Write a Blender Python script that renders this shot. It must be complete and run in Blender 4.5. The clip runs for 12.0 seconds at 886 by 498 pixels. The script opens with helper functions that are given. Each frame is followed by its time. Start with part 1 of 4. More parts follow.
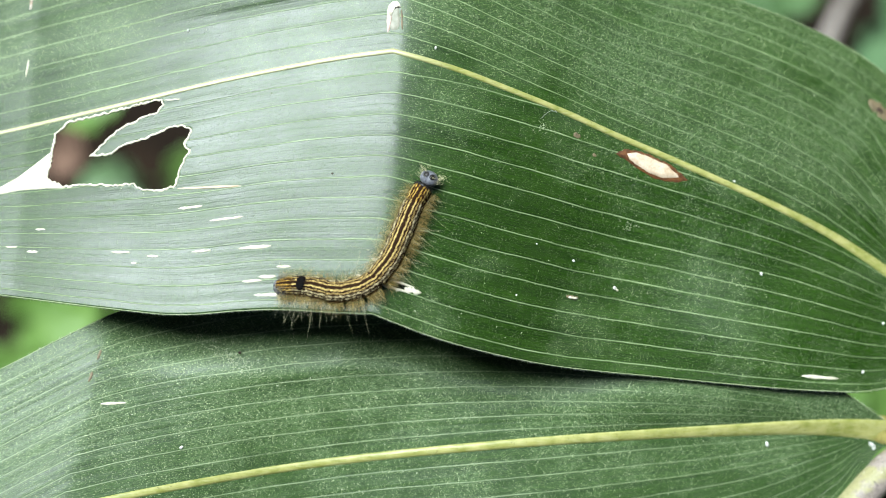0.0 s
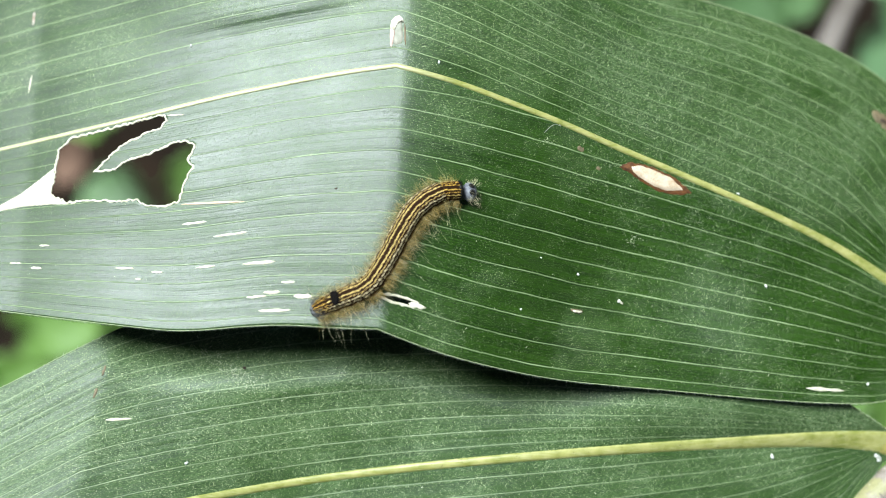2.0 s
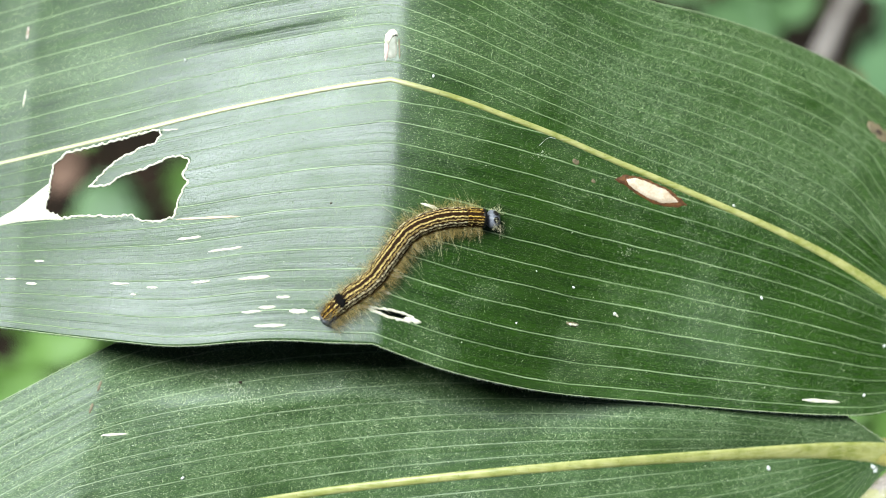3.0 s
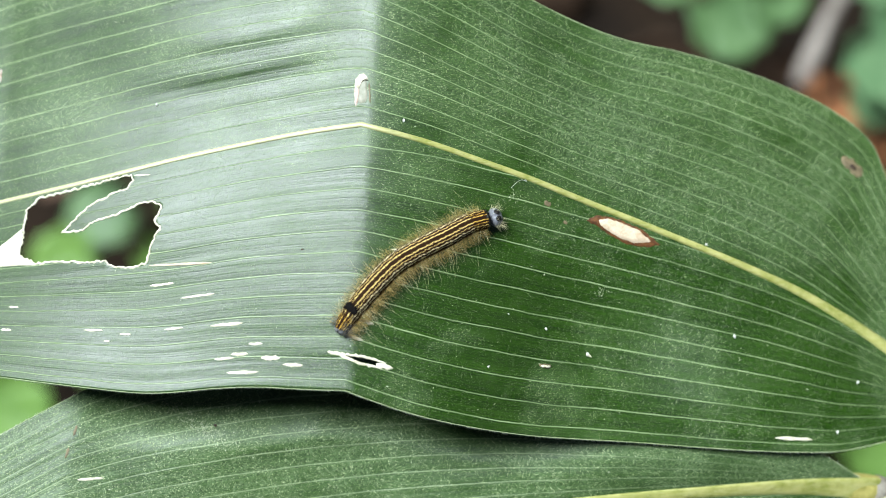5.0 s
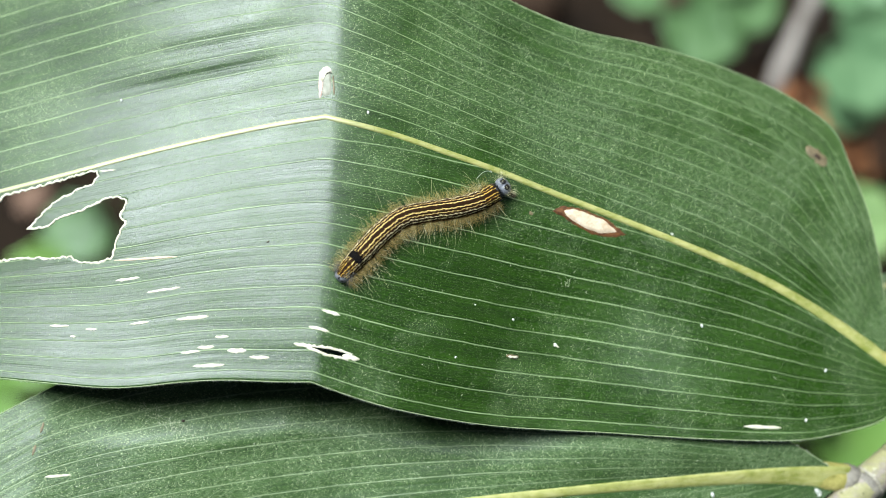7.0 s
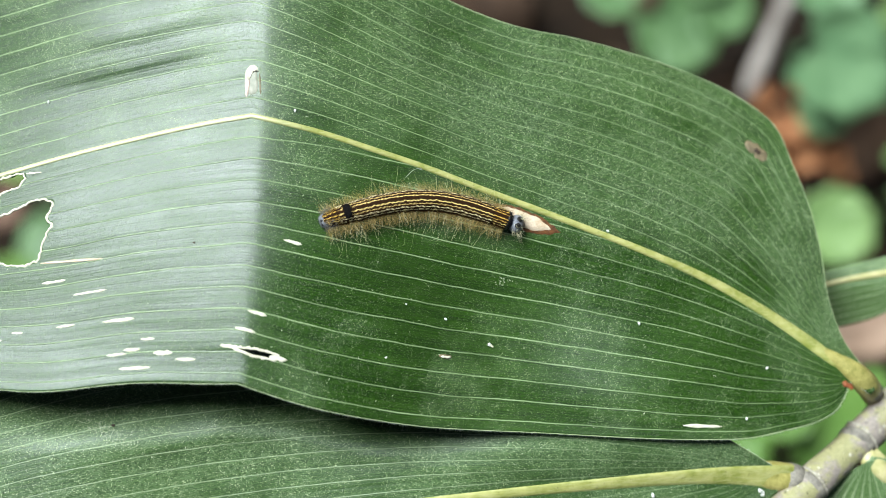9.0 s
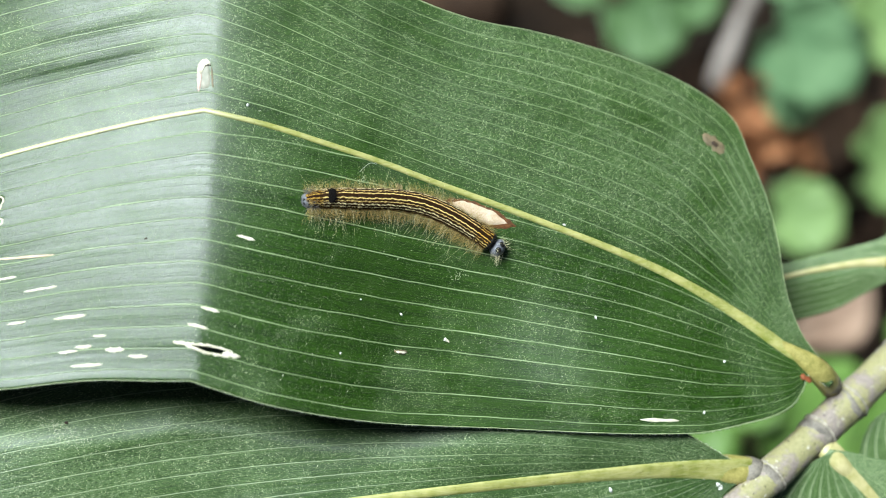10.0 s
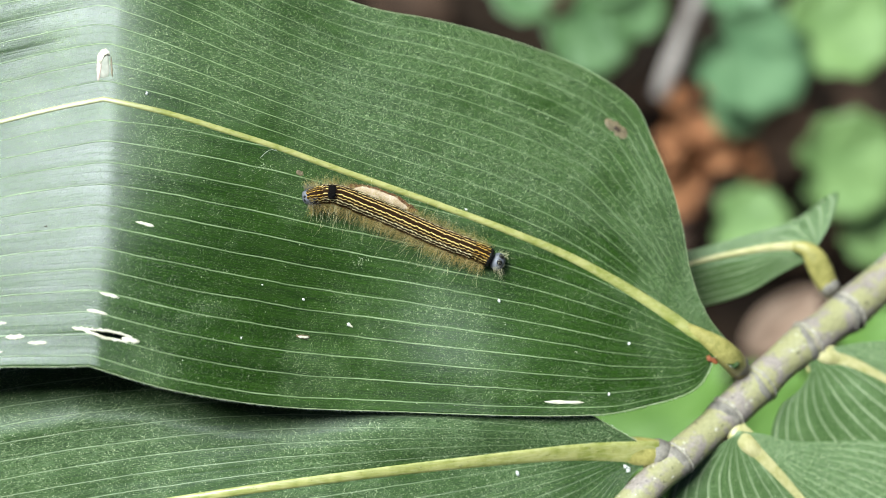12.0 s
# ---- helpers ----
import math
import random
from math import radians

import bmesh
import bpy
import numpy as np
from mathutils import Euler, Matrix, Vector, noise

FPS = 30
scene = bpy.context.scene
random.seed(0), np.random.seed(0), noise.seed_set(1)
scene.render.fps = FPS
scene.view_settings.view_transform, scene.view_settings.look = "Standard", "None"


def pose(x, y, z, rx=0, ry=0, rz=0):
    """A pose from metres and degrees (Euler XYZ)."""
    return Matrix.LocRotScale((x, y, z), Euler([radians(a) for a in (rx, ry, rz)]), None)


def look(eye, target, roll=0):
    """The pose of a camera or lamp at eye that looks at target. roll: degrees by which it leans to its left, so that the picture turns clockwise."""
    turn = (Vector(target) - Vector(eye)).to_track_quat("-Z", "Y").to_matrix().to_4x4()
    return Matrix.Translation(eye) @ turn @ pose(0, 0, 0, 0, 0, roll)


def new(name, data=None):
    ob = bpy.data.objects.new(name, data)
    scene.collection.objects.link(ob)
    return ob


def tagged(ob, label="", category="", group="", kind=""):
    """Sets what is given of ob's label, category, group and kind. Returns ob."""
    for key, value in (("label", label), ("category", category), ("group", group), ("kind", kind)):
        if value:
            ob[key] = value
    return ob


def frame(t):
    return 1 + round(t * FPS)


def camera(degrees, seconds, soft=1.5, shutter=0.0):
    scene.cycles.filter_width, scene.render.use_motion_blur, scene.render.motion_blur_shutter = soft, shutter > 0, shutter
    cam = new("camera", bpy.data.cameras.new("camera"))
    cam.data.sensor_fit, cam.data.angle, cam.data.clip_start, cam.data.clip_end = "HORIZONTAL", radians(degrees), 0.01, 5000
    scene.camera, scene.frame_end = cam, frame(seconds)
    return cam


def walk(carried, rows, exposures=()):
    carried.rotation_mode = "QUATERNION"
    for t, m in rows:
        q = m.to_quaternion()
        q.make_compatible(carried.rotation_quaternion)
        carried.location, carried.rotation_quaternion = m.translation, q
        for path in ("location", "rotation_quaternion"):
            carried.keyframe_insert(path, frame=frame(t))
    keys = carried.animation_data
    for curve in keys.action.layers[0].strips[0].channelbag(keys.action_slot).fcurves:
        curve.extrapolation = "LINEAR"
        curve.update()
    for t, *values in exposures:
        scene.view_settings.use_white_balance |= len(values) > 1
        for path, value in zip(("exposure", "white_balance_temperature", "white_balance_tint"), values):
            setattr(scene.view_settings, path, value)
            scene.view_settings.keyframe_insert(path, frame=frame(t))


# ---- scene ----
cam = camera(32.0, 12.0, soft=0.9)
PATH = [
    (0, -0.00070, -0.00675, 0.70276, 1.243, -0.093, 0.841),
    (0.5, -0.00044, -0.00497, 0.70290, 1.045, 0.010, 0.756),
    (1, -0.00107, -0.00517, 0.70287, 1.207, -0.055, 0.689),
    (1.5, -0.00069, -0.00459, 0.70295, 1.176, 0.046, 0.701),
    (2, -0.00138, -0.00361, 0.70258, 1.189, -0.049, 0.566),
    (2.5, -0.00215, -0.00418, 0.70217, 1.524, -0.235, 0.368),
    (3, -0.00084, -0.00014, 0.70246, 1.052, -0.112, 0.305),
    (5, 0.00675, 0.01589, 0.70323, -0.326, 0.271, -0.148),
    (5.5, 0.00696, 0.01493, 0.70326, 0.125, 0.013, -0.341),
    (6, 0.01053, 0.02022, 0.70341, -0.820, 0.345, -0.370),
    (6.5, 0.00895, 0.01608, 0.70324, -0.310, -0.247, -0.561),
    (7, 0.01076, 0.00796, 0.70348, 0.826, -0.229, -0.841),
    (9, 0.02780, 0.00387, 0.69937, 1.497, 0.417, -1.476),
    (9.5, 0.02992, 0.01157, 0.69773, 0.013, -0.006, -1.466),
    (10, 0.03297, 0.00519, 0.69745, 1.031, -0.276, -1.720),
    (10.5, 0.03950, -0.00469, 0.69869, 2.755, 0.076, -2.115),
    (11, 0.03777, 0.00566, 0.69763, 0.926, -1.159, -1.981),
    (11.5, 0.03848, 0.00707, 0.69736, 0.542, -1.918, -2.086),
    (12, 0.05163, -0.00750, 0.69931, 2.682, -0.333, -2.628),
]
walk(cam, [(t, pose(*place)) for t, *place in PATH])

# depth of field: focus on the leaf
cam.data.dof.use_dof = True
cam.data.dof.focus_distance = 0.305
cam.data.dof.aperture_fstop = 6.3

# ---- world and light: bright overcast day, the light comes from the upper left ----
SUN_TO = Vector((-0.37, 0.47, 0.79)).normalized()
world = bpy.data.worlds.new("overcast_sky")
scene.world = world
world.use_nodes = True
sky_tree = world.node_tree
sky = sky_tree.nodes.new("ShaderNodeTexSky")
sky.sky_type = "NISHITA"
sky.sun_disc = False
sky.sun_elevation = math.asin(SUN_TO.z)
sky.sun_rotation = math.atan2(SUN_TO.x, SUN_TO.y)
sky.air_density, sky.dust_density, sky.ozone_density = 1.0, 2.0, 0.8
sky_tree.links.new(sky.outputs["Color"], sky_tree.nodes["Background"].inputs["Color"])
sky_tree.nodes["Background"].inputs["Strength"].default_value = 0.018
sun = new("sun", bpy.data.lights.new("sun", "SUN"))
sun.data.energy = 6.0
sun.data.angle = radians(30)
sun.data.color = (0.85, 0.955, 0.995)
sun.matrix_world = look(SUN_TO * 2, (0, 0, 0))
scene.view_settings.exposure = 0.57


# ---- materials ----
class Nodes:
    """Short hand for one procedural material."""

    def __init__(self, name):
        self.material = bpy.data.materials.new(name)
        self.material.use_nodes = True
        self.tree = self.material.node_tree
        self.shader = self.tree.nodes["Principled BSDF"]

    def add(self, kind, **values):
        node = self.tree.nodes.new("ShaderNode" + kind)
        for key, value in values.items():
            setattr(node, key, value)
        return node

    def link(self, a, b):
        self.tree.links.new(a, b)

    def put(self, socket, value):
        if hasattr(value, "is_linked"):
            self.link(value, socket)
        else:
            socket.default_value = value

    def math(self, op, a, b=0.0, c=0.0):
        node = self.add("Math", operation=op)
        for k, v in enumerate((a, b, c)):
            self.put(node.inputs[k], v)
        return node.outputs[0]

    def noise(self, vector, scale, detail=3.0, rough=0.55):
        node = self.add("TexNoise")
        if vector is not None:
            self.link(vector, node.inputs["Vector"])
        node.inputs["Scale"].default_value = scale
        node.inputs["Detail"].default_value = detail
        node.inputs["Roughness"].default_value = rough
        return node.outputs["Fac"]

    def ramp(self, value, low, high, a=0.0, b=1.0):
        node = self.add("MapRange")
        node.clamp = True
        for k, v in enumerate((value, low, high, a, b)):
            self.put(node.inputs[k], v)
        return node.outputs[0]

    def mix(self, fac, a, b):
        node = self.add("Mix", data_type="RGBA")
        self.put(node.inputs[0], fac)
        for k, v in ((6, a), (7, b)):
            self.put(node.inputs[k], v if hasattr(v, "is_linked") else (*v, 1.0))
        return node.outputs[2]

    def scaled(self, vector, x, y, z):
        node = self.add("VectorMath", operation="MULTIPLY")
        self.link(vector, node.inputs[0])
        node.inputs[1].default_value = (x, y, z)
        return node.outputs[0]

    def bump(self, height, distance, strength=1.0, under=None):
        node = self.add("Bump")
        node.inputs["Strength"].default_value = strength
        node.inputs["Distance"].default_value = distance
        self.link(height, node.inputs["Height"])
        if under is not None:
            self.link(under, node.inputs["Normal"])
        return node.outputs[0]

    def done(self, colour, rough, normal=None, spec=0.5, metal=0.0):
        self.put(self.shader.inputs["Base Color"], colour if hasattr(colour, "is_linked") else (*colour, 1.0))
        self.put(self.shader.inputs["Roughness"], rough)
        self.put(self.shader.inputs["Specular IOR Level"], spec)
        self.shader.inputs["Metallic"].default_value = metal
        if normal is not None:
            self.link(normal, self.shader.inputs["Normal"])
        return self.material


def blade_material(name, dark, light, dusty=1.0, rough=0.33, clean_to=-1.0, rib=(0.35, 0.45, 0.23), rib_width=0.030, wave=1.0, upper_dust_sheen=0.0):
    """Bamboo leaf: parallel main and fine veins from the blade's own coordinates, pale dust and a painted sheen."""
    n = Nodes(name)
    uv = n.add("UVMap", uv_map="blade").outputs[0]
    split = n.add("SeparateXYZ")
    n.link(uv, split.inputs[0])
    along, lane = split.outputs[0], split.outputs[1]
    place = n.add("TexCoord").outputs["Object"]
    wobble = n.math("MULTIPLY", n.math("SUBTRACT", n.noise(n.scaled(uv, 90.0, 0.6, 1.0), 1.0, 2.0), 0.5), 0.16)
    vein = n.math("ADD", lane, wobble)
    off = n.math("ABSOLUTE", n.math("SUBTRACT", n.math("FRACT", vein), 0.5))
    main = n.ramp(off, 0.492 - rib_width, 0.492)
    groove = n.ramp(off, 0.33, 0.455)
    fine_off = n.math("ABSOLUTE", n.math("SUBTRACT", n.math("FRACT", n.math("MULTIPLY", vein, 8.0)), 0.5))
    fine = n.ramp(fine_off, 0.2, 0.5)
    streak = n.noise(n.scaled(uv, 22.0, 2.7, 1.0), 1.0, 3.0, 0.6)
    band = n.noise(n.scaled(uv, 13.0, 0.75, 1.0), 1.0, 2.0, 0.5)
    thread = n.noise(n.scaled(uv, 70.0, 13.0, 1.0), 1.0, 3.0, 0.6)
    broad = n.noise(place, 55.0, 3.0)
    mottle = n.noise(place, 1700.0, 4.0, 0.8)
    tone = n.math("ADD", n.math("MULTIPLY", n.math("ADD", streak, thread), 0.22), n.math("ADD", n.math("MULTIPLY", broad, 0.12), n.math("MULTIPLY", mottle, 0.44)))
    colour = n.mix(n.ramp(tone, 0.43, 0.62), dark, light)
    colour = n.mix(n.math("MULTIPLY", n.math("MULTIPLY", fine, thread), 0.35), colour, (light[0] * 1.9, light[1] * 1.6, light[2] * 1.8))
    colour = n.mix(n.math("MULTIPLY", main, n.math("MULTIPLY", n.ramp(thread, 0.3, 0.65, 0.3, 0.95), n.ramp(broad, 0.35, 0.6, 0.6, 1.0))), colour, rib)
    # pale dust: short flecks and grains, thicker in patches and towards the upper half
    cells = n.add("TexVoronoi")
    n.link(n.scaled(place, 0.7, 1.2, 1.0), cells.inputs["Vector"])
    cells.inputs["Scale"].default_value = 5600.0
    tint = n.add("SeparateColor")
    n.link(cells.outputs["Color"], tint.inputs[0])
    size = n.math("MULTIPLY", n.math("MULTIPLY", tint.outputs[0], tint.outputs[1]), 0.60)
    grain = n.ramp(n.math("SUBTRACT", size, cells.outputs["Distance"]), 0.0, 0.09)
    # more pale cover on the upper half, less towards the tip
    pale_bias = n.math("ADD", n.ramp(vein, 34.0, 44.0, -0.10, 0.06 + upper_dust_sheen), n.ramp(along, clean_to, clean_to + 0.03, -0.13, 0.0))
    patchy = n.ramp(n.math("ADD", n.noise(place, 60.0, 5.0, 0.65), pale_bias), 0.42, 0.66, 0.05, 1.0)
    dust = n.math("MAXIMUM", n.math("MULTIPLY", grain, 1.0), n.ramp(n.noise(n.scaled(place, 0.7, 1.2, 1.0), 5200.0, 2.0), 0.60, 0.68, 0.0, 0.55))
    dust = n.math("MULTIPLY", n.math("MULTIPLY", dust, n.ramp(patchy, 0.05, 1.0, 0.32, 1.0)), min(1.0, 0.9 * dusty))
    # dust film that also paints a pale sheen, strongest on the upper half
    dust_sheen = n.math("MULTIPLY", n.ramp(n.noise(n.scaled(place, 0.7, 1.4, 1.0), 2400.0, 4.0, 0.75), 0.40, 0.66), (0.12 + 3.0 * upper_dust_sheen) * dusty)
    dust_sheen = n.math("MULTIPLY", dust_sheen, patchy)
    colour = n.mix(dust_sheen, colour, (0.27, 0.39, 0.19))
    colour = n.mix(dust, colour, (0.53, 0.61, 0.33))
    height = n.math("ADD", n.math("MULTIPLY", main, 0.9), n.math("ADD", n.math("MULTIPLY", fine, 0.15), n.math("MULTIPLY", groove, -0.3)))
    normal = n.bump(band, 0.0016, 0.17 * wave)
    normal = n.bump(streak, 0.00035, 0.20, normal)
    normal = n.bump(height, 0.00005, 0.6, normal)
    normal = n.bump(n.math("ADD", mottle, n.math("MULTIPLY", dust, 1.2)), 0.00008, 0.45, normal)
    roughness = n.math("ADD", n.ramp(broad, 0.3, 0.7, rough - 0.03, rough + 0.05), n.math("MULTIPLY", dust, 0.4))
    roughness = n.math("ADD", roughness, n.math("MULTIPLY", n.math("SUBTRACT", streak, 0.5), 0.22))
    return n.done(colour, roughness, normal, 0.45)


def plain(name, dark, light, scale, rough, bump=0.0, spec=0.4, stretch=(1, 1, 1)):
    """Two tones of one colour at two scales, with fine relief."""
    n = Nodes(name)
    place = n.scaled(n.add("TexCoord").outputs["Object"], *stretch)
    big, small = n.noise(place, scale, 4.0, 0.6), n.noise(place, scale * 7.0, 3.0, 0.6)
    tone = n.math("ADD", n.math("MULTIPLY", big, 0.6), n.math("MULTIPLY", small, 0.4))
    colour = n.mix(n.ramp(tone, 0.35, 0.66), dark, light)
    normal = n.bump(tone, bump, 0.8) if bump else None
    return n.done(colour, rough, normal, spec)


# the upper half's film is raised to paint in sheen
LEAF_TOP = blade_material("bamboo_leaf_green", (0.003, 0.018, 0.0003), (0.023, 0.071, 0.0010), rough=0.35, clean_to=0.19, upper_dust_sheen=0.07)
LEAF_LOW = blade_material("bamboo_leaf_dusty", (0.007, 0.028, 0.003), (0.042, 0.094, 0.016), 1.4, 0.43, rib=(0.35, 0.43, 0.24), rib_width=0.034, upper_dust_sheen=0.05)
# whitish sheen of the small leaves, painted with the same film
LEAF_YOUNG = blade_material("bamboo_leaf_pale", (0.030, 0.070, 0.014), (0.105, 0.175, 0.060), 1.5, 0.38, rib=(0.60, 0.66, 0.42), rib_width=0.07, wave=0.6, upper_dust_sheen=0.09)


def midrib_material(name, cream_share):
    """Yellow-green rib that turns to cream left of the fold, with fibres along it."""
    n = Nodes(name)
    place = n.add("TexCoord").outputs["Object"]
    split = n.add("SeparateXYZ")
    n.link(place, split.inputs[0])
    fibre = n.noise(n.scaled(place, 0.12, 1.0, 1.0), 2600.0, 3.0, 0.6)
    cloud = n.noise(place, 260.0, 3.0, 0.6)
    colour = n.mix(n.ramp(cloud, 0.35, 0.65), (0.225, 0.245, 0.048), (0.40, 0.385, 0.130))
    colour = n.mix(n.ramp(fibre, 0.45, 0.7, 0.0, 0.45), colour, (0.52, 0.50, 0.25))
    cream = n.mix(fibre, (0.40, 0.39, 0.20), (0.64, 0.62, 0.40))
    colour = n.mix(n.ramp(n.math("ADD", split.outputs[0], n.math("MULTIPLY", cloud, 0.01)), 0.006, -0.010, 0.0, cream_share), colour, cream)
    colour = n.mix(n.ramp(n.noise(place, 1500.0, 2.0), 0.66, 0.72, 0.0, 0.5), colour, (0.10, 0.085, 0.03))
    return n.done(colour, 0.36, n.bump(fibre, 0.00008, 0.8), 0.6)


MIDRIB = midrib_material("midrib_cream_to_green", 0.8)
MIDRIB_LOW = midrib_material("midrib_yellow_green", 0.0)
REDSPOT = plain("rust_red_spot", (0.13, 0.035, 0.012), (0.34, 0.10, 0.035), 900, 0.6, 0.00005)
PALE = plain("dried_leaf_pale", (0.50, 0.46, 0.31), (0.78, 0.74, 0.60), 900, 0.6, 0.00004)
CREAM = plain("dried_leaf_cream", (0.48, 0.34, 0.21), (0.78, 0.64, 0.48), 420, 0.6, 0.00005)
RUST = plain("dried_leaf_rust", (0.030, 0.012, 0.005), (0.20, 0.075, 0.022), 1300, 0.6, 0.00004)
SCAR = plain("fold_scar_pink", (0.36, 0.18, 0.12), (0.70, 0.64, 0.57), 700, 0.55, 0.00004)
SCAR_GREY = plain("fold_scar_grey", (0.17, 0.18, 0.12), (0.36, 0.34, 0.27), 900, 0.5, 0.00004)
TAN = plain("tan_spot", (0.10, 0.08, 0.045), (0.24, 0.18, 0.10), 700, 0.6)
DARKSPOT = plain("dark_spot", (0.03, 0.02, 0.012), (0.08, 0.05, 0.03), 900, 0.6)
SPECK = plain("pale_grit", (0.55, 0.55, 0.50), (0.85, 0.85, 0.80), 1500, 0.6)
MARGIN = plain("leaf_margin_pale", (0.19, 0.25, 0.11), (0.42, 0.47, 0.28), 700, 0.5)
EDGE_HAIR = plain("edge_bristle_pale", (0.5, 0.55, 0.45), (0.75, 0.78, 0.68), 900, 0.5)


def culm_material():
    """Yellow-green culm with grey weathered blotches and dark specks."""
    n = Nodes("bamboo_culm")
    place = n.add("TexCoord").outputs["Object"]
    blotch, fine = n.noise(place, 170.0, 5.0, 0.65), n.noise(place, 1500.0, 3.0, 0.6)
    colour = n.mix(fine, (0.20, 0.195, 0.085), (0.42, 0.385, 0.20))
    colour = n.mix(n.ramp(blotch, 0.46, 0.57), colour, n.mix(fine, (0.15, 0.118, 0.102), (0.41, 0.35, 0.30)))
    colour = n.mix(n.ramp(n.noise(place, 520.0, 4.0, 0.7), 0.60, 0.70, 0.0, 0.8), colour, (0.05, 0.04, 0.03))
    colour = n.mix(n.ramp(n.noise(place, 900.0, 2.0), 0.66, 0.72), colour, (0.55, 0.52, 0.40))
    normal = n.bump(n.math("ADD", blotch, n.math("MULTIPLY", fine, 0.4)), 0.0004, 0.7)
    return n.done(colour, 0.5, normal, 0.4)


CULM = culm_material()
PETIOLE = plain("leaf_stalk_green", (0.17, 0.16, 0.035), (0.46, 0.40, 0.13), 420, 0.4, 0.0001, 0.5)
STALK_PALE = plain("leaf_stalk_cream", (0.32, 0.30, 0.10), (0.56, 0.50, 0.26), 420, 0.45, 0.0001, 0.5)
RING = plain("node_ring_pale", (0.16, 0.145, 0.11), (0.52, 0.47, 0.38), 800, 0.7, 0.0001)
SHEATH = plain("dry_sheath", (0.10, 0.088, 0.075), (0.33, 0.295, 0.235), 500, 0.7, 0.0003)
SOIL = plain("forest_soil", (0.003, 0.002, 0.0012), (0.026, 0.015, 0.008), 34, 0.95, 0.004, 0.2)
LITTER = plain("leaf_litter", (0.010, 0.006, 0.003), (0.080, 0.044, 0.026), 60, 0.8, 0.0005, 0.2)
HERB = plain("herb_green", (0.070, 0.150, 0.065), (0.155, 0.270, 0.125), 70, 0.5, 0.0003, 0.4)
HERB_DARK = plain("herb_green_dark", (0.045, 0.105, 0.030), (0.11, 0.195, 0.075), 70, 0.5, 0.0003, 0.4)
BARK = plain("grey_twig_bark", (0.17, 0.14, 0.12), (0.42, 0.37, 0.33), 120, 0.8, 0.0004, 0.2, (1, 1, 0.3))
FERN_RUST = plain("rust_brown_dead_frond", (0.16, 0.06, 0.025), (0.38, 0.17, 0.075), 90, 0.8, 0.0004, 0.2)
HEAD_BLUE = plain("head_capsule_blue_grey", (0.080, 0.083, 0.098), (0.235, 0.24, 0.27), 1700, 0.5, 0.00005)


def spotted_grey():
    """Pale blue-grey skin with black spots."""
    n = Nodes("tail_grey_spotted")
    place = n.add("TexCoord").outputs["Object"]
    fine = n.noise(place, 2600.0, 3.0, 0.6)
    colour = n.mix(fine, (0.05, 0.052, 0.06), (0.24, 0.245, 0.26))
    colour = n.mix(n.ramp(n.noise(place, 1150.0, 1.0), 0.47, 0.54), colour, (0.010, 0.010, 0.012))
    return n.done(colour, 0.5, n.bump(fine, 0.00008, 0.8), 0.3)


TAIL_GREY = spotted_grey()
TAIL_HAIR = plain("tail_hair_grey", (0.03, 0.03, 0.03), (0.24, 0.235, 0.22), 1300, 0.5)
BLACK = plain("body_black", (0.006, 0.005, 0.005), (0.02, 0.017, 0.014), 2500, 0.45, 0.00004)
BRISTLE = plain("golden_brown_bristle", (0.29, 0.195, 0.047), (0.55, 0.41, 0.14), 900, 0.45)
BRISTLE_PALE = plain("pale_bristle", (0.52, 0.47, 0.25), (0.84, 0.79, 0.52), 900, 0.45)


def stripe_material(name, gold, pale):
    """Black body with wavy yellow and cream stripes that run along it, laid out by the angle round the body."""
    n = Nodes(name)
    place = n.add("TexCoord").outputs["Object"]
    split = n.add("SeparateXYZ")
    n.link(place, split.inputs[0])
    wave = n.noise(n.scaled(place, 1.0, 0.8, 0.8), 1500.0, 2.0)
    angle = n.math("ABSOLUTE", n.math("ARCTAN2", split.outputs[1], split.outputs[2]))
    angle = n.math("ADD", angle, n.math("MULTIPLY", n.math("SUBTRACT", wave, 0.5), 0.36))
    black = n.mix(n.noise(place, 2500.0), (0.004, 0.002, 0.001), (0.040, 0.017, 0.006))

    def line(at, width):
        return n.ramp(n.math("ABSOLUTE", n.math("SUBTRACT", angle, at)), width, width * 0.5)
    dots = n.ramp(n.noise(n.scaled(place, 1.0, 0.6, 0.6), 1900.0, 2.0), 0.46, 0.54)
    worn = n.ramp(n.noise(n.scaled(place, 0.9, 1.0, 1.0), 1700.0, 2.0), 0.34, 0.52, 0.15, 1.0)
    colour = n.mix(n.math("MULTIPLY", line(0.25, 0.060), worn), black, gold)
    colour = n.mix(n.math("MULTIPLY", line(0.55, 0.040), n.math("MULTIPLY", worn, 0.85)), colour, gold)
    colour = n.mix(n.math("MULTIPLY", line(0.84, 0.060), worn), colour, pale)
    colour = n.mix(n.math("MULTIPLY", line(1.16, 0.070), dots), colour, pale)
    colour = n.mix(n.math("MULTIPLY", n.ramp(angle, 1.36, 1.55), n.ramp(n.noise(place, 1500.0), 0.38, 0.6)), colour, (0.24, 0.15, 0.05))
    normal = n.bump(n.noise(place, 2200.0), 0.00012, 0.8)
    return n.done(colour, 0.7, normal, 0.06)


STRIPES = stripe_material("striped_body", (0.80, 0.58, 0.21), (0.82, 0.69, 0.40))
VELVET = plain("velvet_black", (0.003, 0.003, 0.003), (0.010, 0.008, 0.007), 2500, 0.9, 0.0001, 0.1)
STRIPES_ORANGE = stripe_material("striped_body_orange", (0.66, 0.40, 0.08), (0.74, 0.53, 0.17))


